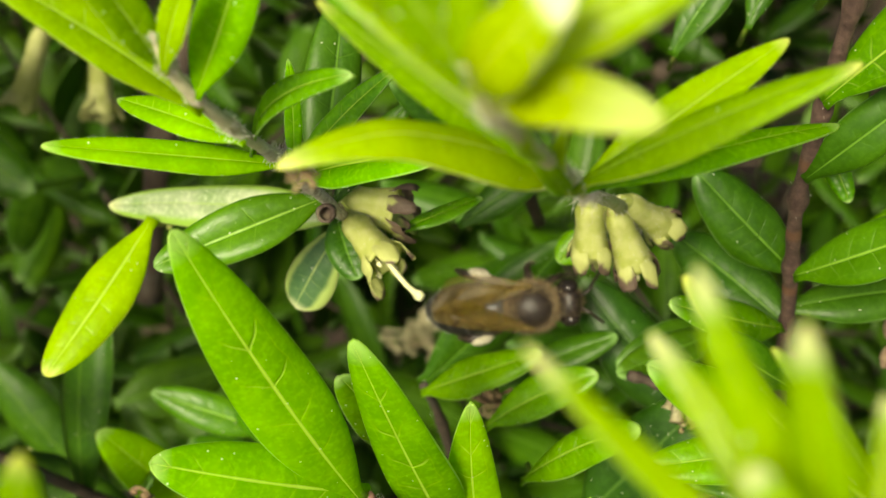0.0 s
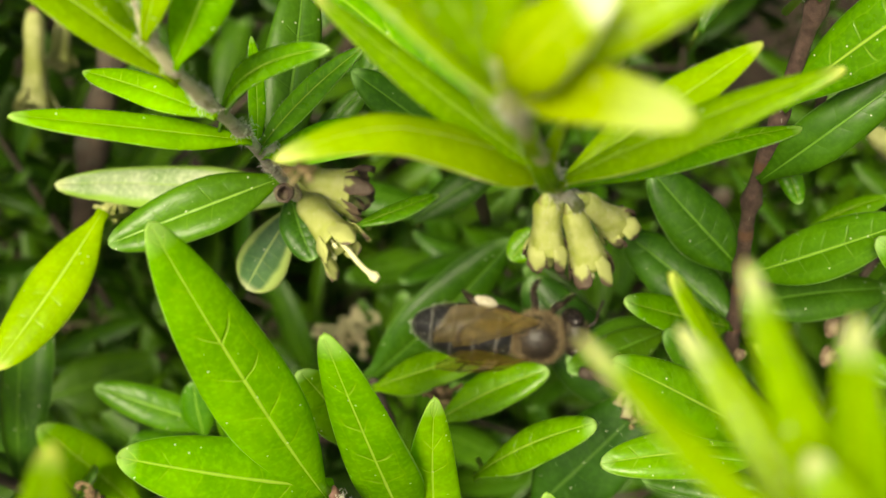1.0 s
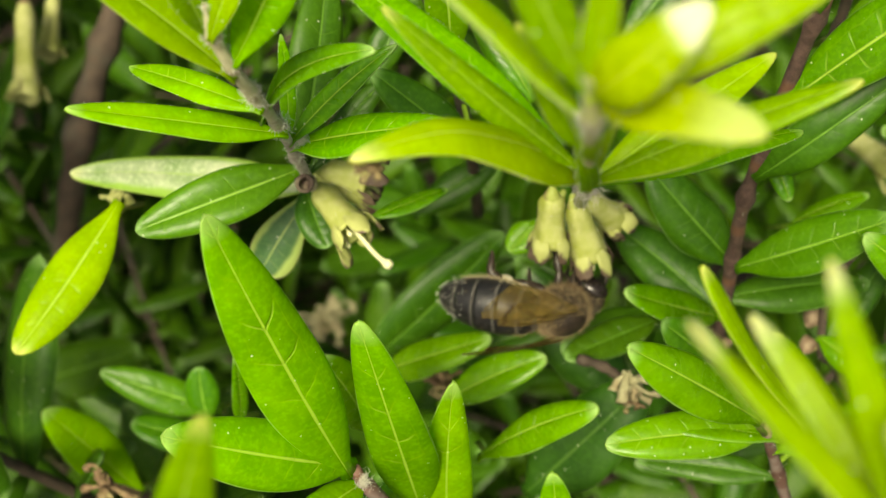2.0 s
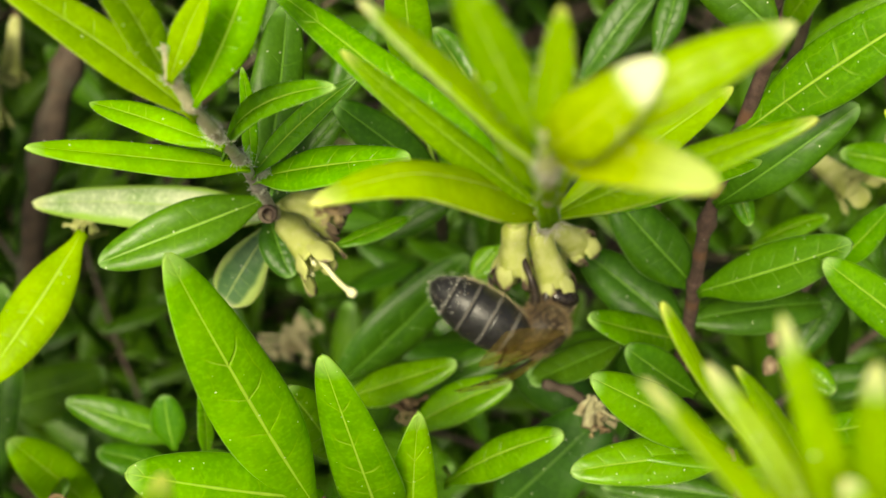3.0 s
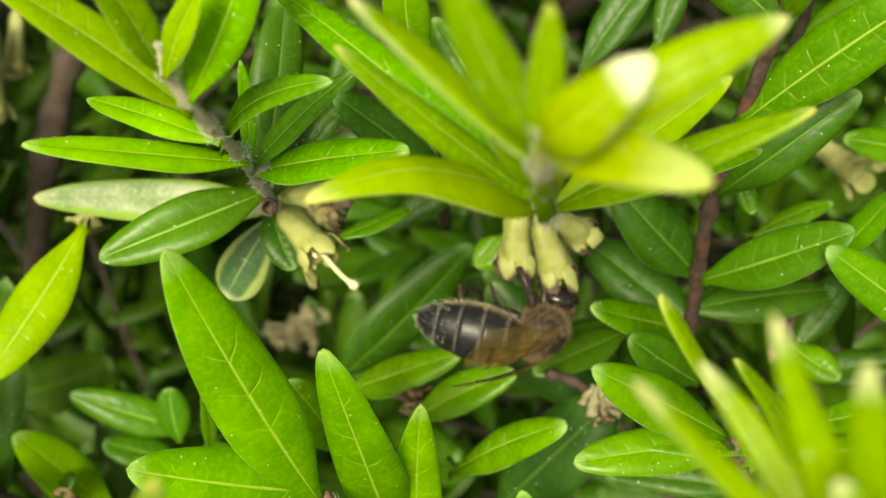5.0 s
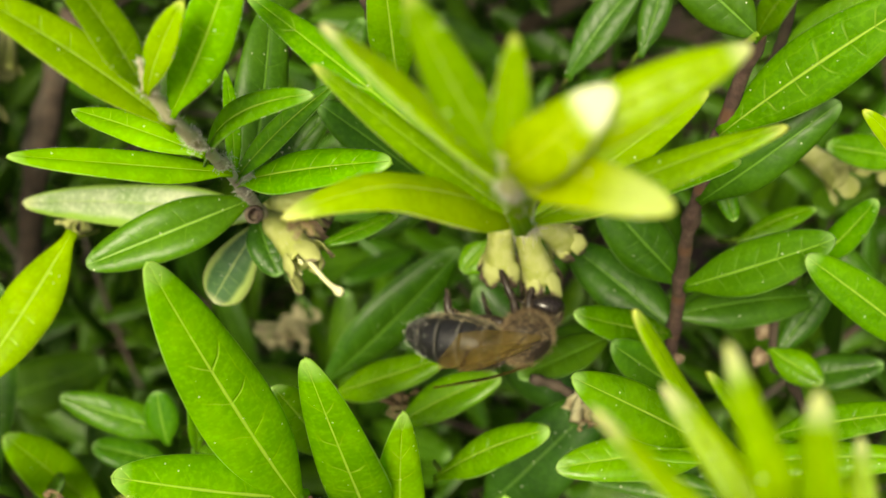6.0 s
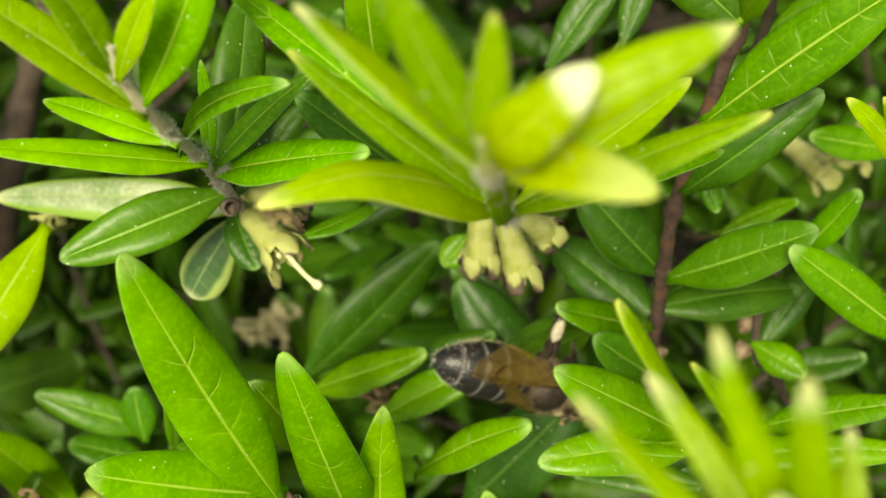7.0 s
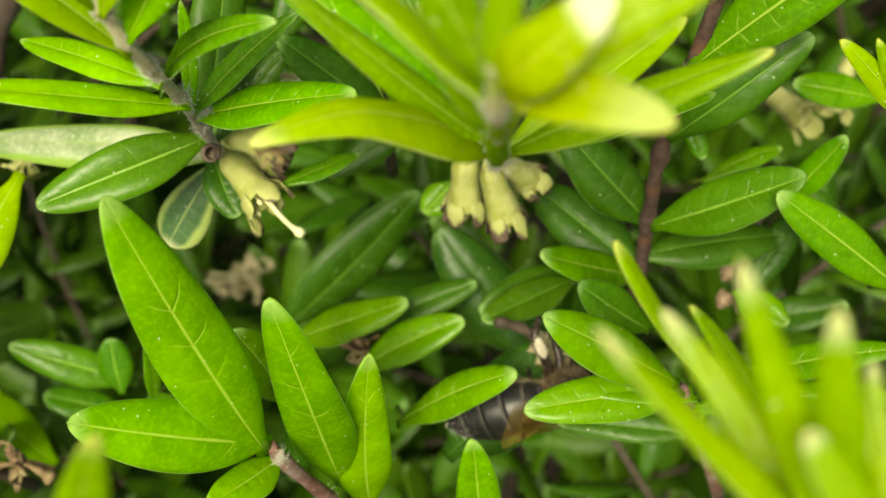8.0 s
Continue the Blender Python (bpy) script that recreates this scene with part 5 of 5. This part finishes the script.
hv, hf = ellipsoid((1.05, 0, -0.25), (1.15, 1.85, 1.65), dent=lambda d: -0.08 * max(0, d.x) ** 4)
head = under(mesh_object("head", hv, hf, MAT["thorax"]), bee, pose(0.0041, 0, -0.0002), "black furry head with dark eyes")
fur(head, hv, 450, 0.2, 0.5, "fur", lambda v: abs(v.y) < 1.15 * MM, sweep=Vector((0.3, 0, 0.1)))
fur(head, hv, 420, 0.2, 0.5, "pale_fur", lambda v: v.x < 0.5 * MM or v.z < -0.9 * MM, sweep=Vector((0.3, 0, 0.1)))
for s in (-1, 1):
    ev, ef = ellipsoid((1.05, s * 1.30, -0.1), (0.88, 0.72, 1.38), 14, 18)
    under(mesh_object("eye", ev, ef, MAT["eye"]), head, Matrix(), "glossy black compound eye")
    path = smooth_path([(1.7 * MM, s * 0.35 * MM, 0.2 * MM), (2.6 * MM, s * 0.9 * MM, 0.7 * MM), (3.2 * MM, s * 1.5 * MM, 0.1 * MM), (3.9 * MM, s * 2.1 * MM, -0.6 * MM)], 5)
    under(mesh_object("antenna", *tube(path, [0.13 * MM] * len(path), 8), MAT["leg"]), head, Matrix())
under(mesh_object("tongue", *tube([(1.5 * MM, 0, -1.3 * MM), (2.0 * MM, 0, -2.2 * MM), (2.3 * MM, 0, -3.0 * MM)], [0.28 * MM, 0.2 * MM, 0.08 * MM], 8), MAT["leg"]), head, Matrix())


def wing(length, width, m, label):
    verts, faces = [], []
    nu, nv = 14, 6
    for i in range(nu + 1):
        u = i / nu
        w = width * (0.16 + 0.84 * math.sin(math.pi * min(1, u * 0.62)) ** 1.1) * (1 - max(0, u - 0.78) / 0.22 * 0.75)
        for k in range(nv + 1):
            v = k / nv
            z = 0.10 * math.sin(7 * v + 2 * u) + 0.25 * math.sin(math.pi * u)
            verts.append(Vector((-length * u, (v - 0.12) * w, z)) * MM)
    n = len(verts)
    verts += [v - Vector((0, 0, 0.03 * MM)) for v in verts]
    for i in range(nu):
        for k in range(nv):
            a = i * (nv + 1) + k
            faces += [(a, a + 1, a + nv + 2, a + nv + 1), (n + a, n + a + nv + 1, n + a + nv + 2, n + a + 1)]
    rim = tube([Vector((-length * i / nu, -0.12 * 0.5 * width, 0.25 * math.sin(math.pi * i / nu))) * MM for i in range(nu + 1)], [(0.06 - 0.003 * i) * MM for i in range(nu + 1)], 6)
    ob = under(mesh_object("wing", verts, faces, MAT["wing"]), bee, m, label)
    under(mesh_object("wing_vein", *rim, MAT["leg"]), ob, Matrix(), "dark leading vein")
    return ob


wings = []
for s in (-1, 1):
    flip = Matrix.Diagonal((1, s, 1, 1))
    for length, width, m in ((8.4, 2.9, pose(0.0021, s * 0.0018, 0.0015, s * -28, 3, 0)), (6.0, 2.0, pose(0.0012, s * 0.0014, 0.0015, s * -26, 4, 0))):
        ob = wing(length, width, Matrix(), "smoky brown translucent wing")
        if s > 0:
            for q in (ob, *ob.children):
                q.data.transform(flip)
                q.data.flip_normals()
        ob.matrix_basis = m
        wings.append((ob, s, 0 if length > 7 else 3))


def leg(at, joints, radii, hind, s):
    """A leg from its hip: thigh, shin, foot, with bristles; points in mm, mirrored by s."""
    pts = [Vector((x, s * y, z)) * MM for x, y, z in joints]
    path, rad = [], []
    for i in range(len(pts) - 1):
        for k in range(5):
            path.append(pts[i].lerp(pts[i + 1], k / 5))
            bulge = 1 + 0.35 * math.sin(math.pi * k / 5)
            rad.append((radii[i] + (radii[i + 1] - radii[i]) * k / 5) * bulge * MM)
    path.append(pts[-1])
    rad.append(radii[-1] * MM)
    ob = under(mesh_object("leg", *tube(path, rad, 8), MAT["leg"]), bee, pose(at[0] * MM, s * at[1] * MM, at[2] * MM), "dark jointed leg")
    hairs = []
    for _ in range(150):
        i = bee_rng.randrange(3, len(path) - 1)
        d = Vector([bee_rng.gauss(0, 1) for _ in range(3)]).normalized()
        hairs.append((path[i], path[i] + d * (rad[i] + bee_rng.uniform(0.1, 0.3) * MM)))
    under(mesh_object("bristles", *spikes(hairs, 0.013 * MM, bee_rng), MAT["pale_fur"]), ob, Matrix())
    if hind:
        c = pts[2].lerp(pts[3], 0.45) / MM
        pv, pf = ellipsoid((0, 0, 0), (1.0, 0.46, 0.50), 14, 16, dent=lambda d: 0.16 * noise.noise(d * 3) + 0.05 * noise.noise(d * 9))
        m = facing(Vector(), pts[3] - pts[2], Vector((0, s, 0)))
        m.translation = Vector(c) * MM + Vector((0, s * 0.25, 0)) * MM
        under(mesh_object("pollen_load", pv, pf, MAT["pollen"]), ob, m, "cream-white pollen load")
    return ob


legs = {}
for s, name in ((-1, "r"), (1, "l")):
    legs["front_" + name] = leg((3.2, 0.8, -1.3), [(0, 0, 0), (0.5, 0.7, -0.9), (1.5, 1.0, -1.5), (2.1, 0.8, -3.0), (2.6, 0.6, -4.0)], [0.29, 0.26, 0.22, 0.16, 0.09], False, s)
    legs["mid_" + name] = leg((2.1, 0.9, -1.5), [(0, 0, 0), (0.1, 1.0, -0.8), (0.0, 1.8, -1.9), (0.5, 1.9, -3.6), (0.9, 1.6, -4.8)], [0.30, 0.27, 0.24, 0.17, 0.09], False, s)
    legs["hind_" + name] = leg((0.9, 0.8, -1.5), [(0, 0, 0), (-0.6, 0.7, -1.0), (-1.7, 1.1, -1.9), (-2.7, 1.2, -3.3), (-2.2, 1.0, -4.9)], [0.32, 0.30, 0.28, 0.34, 0.09], True, s)


def motions():
    walk(bee, [
        (0, pose(-0.00286, 0.00265, 0.60532, 43.6, 3.3, 8.5)),
        (0.5, pose(-0.00061, 0.00298, 0.60436, 40.4, 0.4, 8.3)),
        (0.8, pose(0.00174, 0.00069, 0.60535, 50.2, 0.8, 6.6)),
        (1, pose(0.00158, -0.00044, 0.60518, 55.1, 1.2, 5.1)),
        (1.2, pose(0.00064, -0.00209, 0.60717, 59.1, 3.8, 0.2)),
        (2.3, pose(0.00441, -0.00534, 0.61656, 96.4, 22.6, 29.9)),
        (2.5, pose(0.00450, -0.00496, 0.61705, 97.3, 24.9, 29.3)),
        (3, pose(0.00493, -0.00614, 0.61664, 106.7, 15.3, 41.7)),
        (3.5, pose(0.00508, -0.00667, 0.61631, 105.8, 12.0, 45.1)),
        (4, pose(0.00495, -0.00696, 0.61626, 99.3, 9.2, 42.8)),
        (4.5, pose(0.00473, -0.00640, 0.61644, 97.3, 9.3, 38.0)),
        (5, pose(0.00460, -0.00683, 0.61590, 99.6, 13.0, 39.2)),
        (5.2, pose(0.00441, -0.00682, 0.61617, 90.9, 7.5, 34.8)),
        (6.3, pose(0.00450, -0.00719, 0.61683, 93.0, 12.0, 32.6)),
        (6.5, pose(0.00364, -0.00623, 0.61713, 82.0, -1.9, 3.2)),
        (6.7, pose(0.00400, -0.00649, 0.61456, 47.9, 7.6, -11.3)),
        (6.9, pose(0.00401, -0.00631, 0.61229, 35.8, 18.4, -29.7)),
        (7, pose(0.00778, -0.00735, 0.61138, 73.3, 41.8, -1.7)),
        (7.1, pose(0.00805, -0.00851, 0.61052, 83.0, 48.8, 15.1)),
        (7.3, pose(0.01021, -0.00981, 0.60954, 92.5, 42.7, 21.5)),
        (7.5, pose(0.00946, -0.01099, 0.60861, 88.5, 36.0, 5.9)),
        (7.7, pose(0.01117, -0.01048, 0.60876, 92.2, 30.5, 15.5)),
        (8, pose(0.01061, -0.01179, 0.60758, 74.7, 20.7, 21.7)),
    ])
    walk(abdomen, [
        (0, pose(0, 0, 0, 0, -34.5, 4.1)),
        (0.5, pose(0, 0, 0, 0, -39.0, -2.2)),
        (0.8, pose(0, 0, 0, 0, -1.4, -5.3)),
        (1, pose(0, 0, 0, 0, -4.0, -11.1)),
        (1.2, pose(0, 0, 0, 0, -6.9, -15.1)),
        (2.3, pose(0, 0, 0, 0, -43.7, 40.0)),
        (2.5, pose(0, 0, 0, 0, -44.6, 40.0)),
        (3, pose(0, 0, 0, 0, -62.0, 5.5)),
        (3.5, pose(0, 0, 0, 0, -61.0, 9.0)),
        (4, pose(0, 0, 0, 0, -57.0, 1.0)),
        (4.5, pose(0, 0, 0, 0, -50.0, 8.8)),
        (5, pose(0, 0, 0, 0, -49.3, 17.9)),
        (5.2, pose(0, 0, 0, 0, -45.9, 4.0)),
        (6.3, pose(0, 0, 0, 0, -48.0, 40.0)),
        (6.5, pose(0, 0, 0, 0, -2.9, -4.3)),
        (6.7, pose(0, 0, 0, 0, -0.9, -3.6)),
        (6.9, pose(0, 0, 0, 0, 0.1, 0.9)),
        (7, pose(0, 0, 0, 0, 5.4, 12.7)),
        (7.1, pose(0, 0, 0, 0, -50.0, -5.6)),
        (7.3, pose(0, 0, 0, 0, -47.5, 18.4)),
        (7.5, pose(0, 0, 0, 0, -42.1, 40.0)),
        (7.7, pose(0, 0, 0, 0, -29.9, 22.1)),
        (8, pose(0, 0, 0, 0, -23.5, 40.0)),
    ])
    walk(head, [(t, pose(0.0041, 0, -0.0002, 0, nod, 0)) for t, nod in (
        (0, 5), (0.5, 5), (1.0, 15), (1.2, 20), (2.3, 48), (2.5, 50), (3.5, 52), (4.5, 50), (5.2, 50), (6.3, 48), (6.5, 25), (6.7, 8), (7.0, 5), (8.0, 5))])
    # the hind legs trail behind in flight and draw in at the flower
    for ob, s, wide in ((legs["hind_l"], 1, 1.0), (legs["hind_r"], -1, 0.5)):
        walk(ob, [(t, pose(0.0009, s * 0.0008, -0.0015, s * out * wide, back, s * aft * wide)) for t, out, back, aft in (
            (0, 18, 54, 0), (0.5, 18, 54, 0), (1.0, 26, 50, 4), (1.2, 30, 44, 6), (2.3, -68, 0, 14), (2.5, -68, 0, 14), (3.0, -45, 0, 14), (3.5, -40, 0, 14), (5.2, -45, 0, 14), (6.2, -55, 0, 14), (6.5, 40, 0, -10), (6.7, 62, 0, -14), (7.1, 62, 0, -22), (8.0, 58, 0, -10))])
    # the wings spread a little in flight and while it hangs, and close over the back as it creeps
    for ob, s, fold in wings:
        home = ob.matrix_basis.copy()
        walk(ob, [(t, home @ pose(0, 0, 0, 0, down, s * (a + fold))) for t, a, down in (
            (0, 5, -14), (0.5, 5, -14), (0.8, 5, 0), (1.0, 5, 0), (1.2, 4, 0), (2.3, -8, -5), (3.0, -8, -8), (4.0, -7, -12), (5.2, -6, -14), (6.3, -3, -16), (6.5, 5, 0), (6.9, 5, 0), (7.0, 10, -4), (7.1, 22, 0), (7.7, 22, 0), (8.0, 20, 0))])
    for ob in swaying:
        home = ob.matrix_basis.copy()
        walk(ob, [(t, Matrix.Translation((x * MM, y * MM, z * MM)) @ home) for t, x, y, z in (
            (0, 0.19, -1.01, -0.74),
            (0.25, 0.10, -0.65, -0.47),
            (0.5, -0.00, -0.20, -0.14),
            (1, -0.00, -0.20, -0.14),
            (1.2, 0.10, -0.16, -0.13),
            (2.3, 0.00, 0.00, -0.00),
            (8, 0.00, 0.00, -0.00),
        )])


motions()
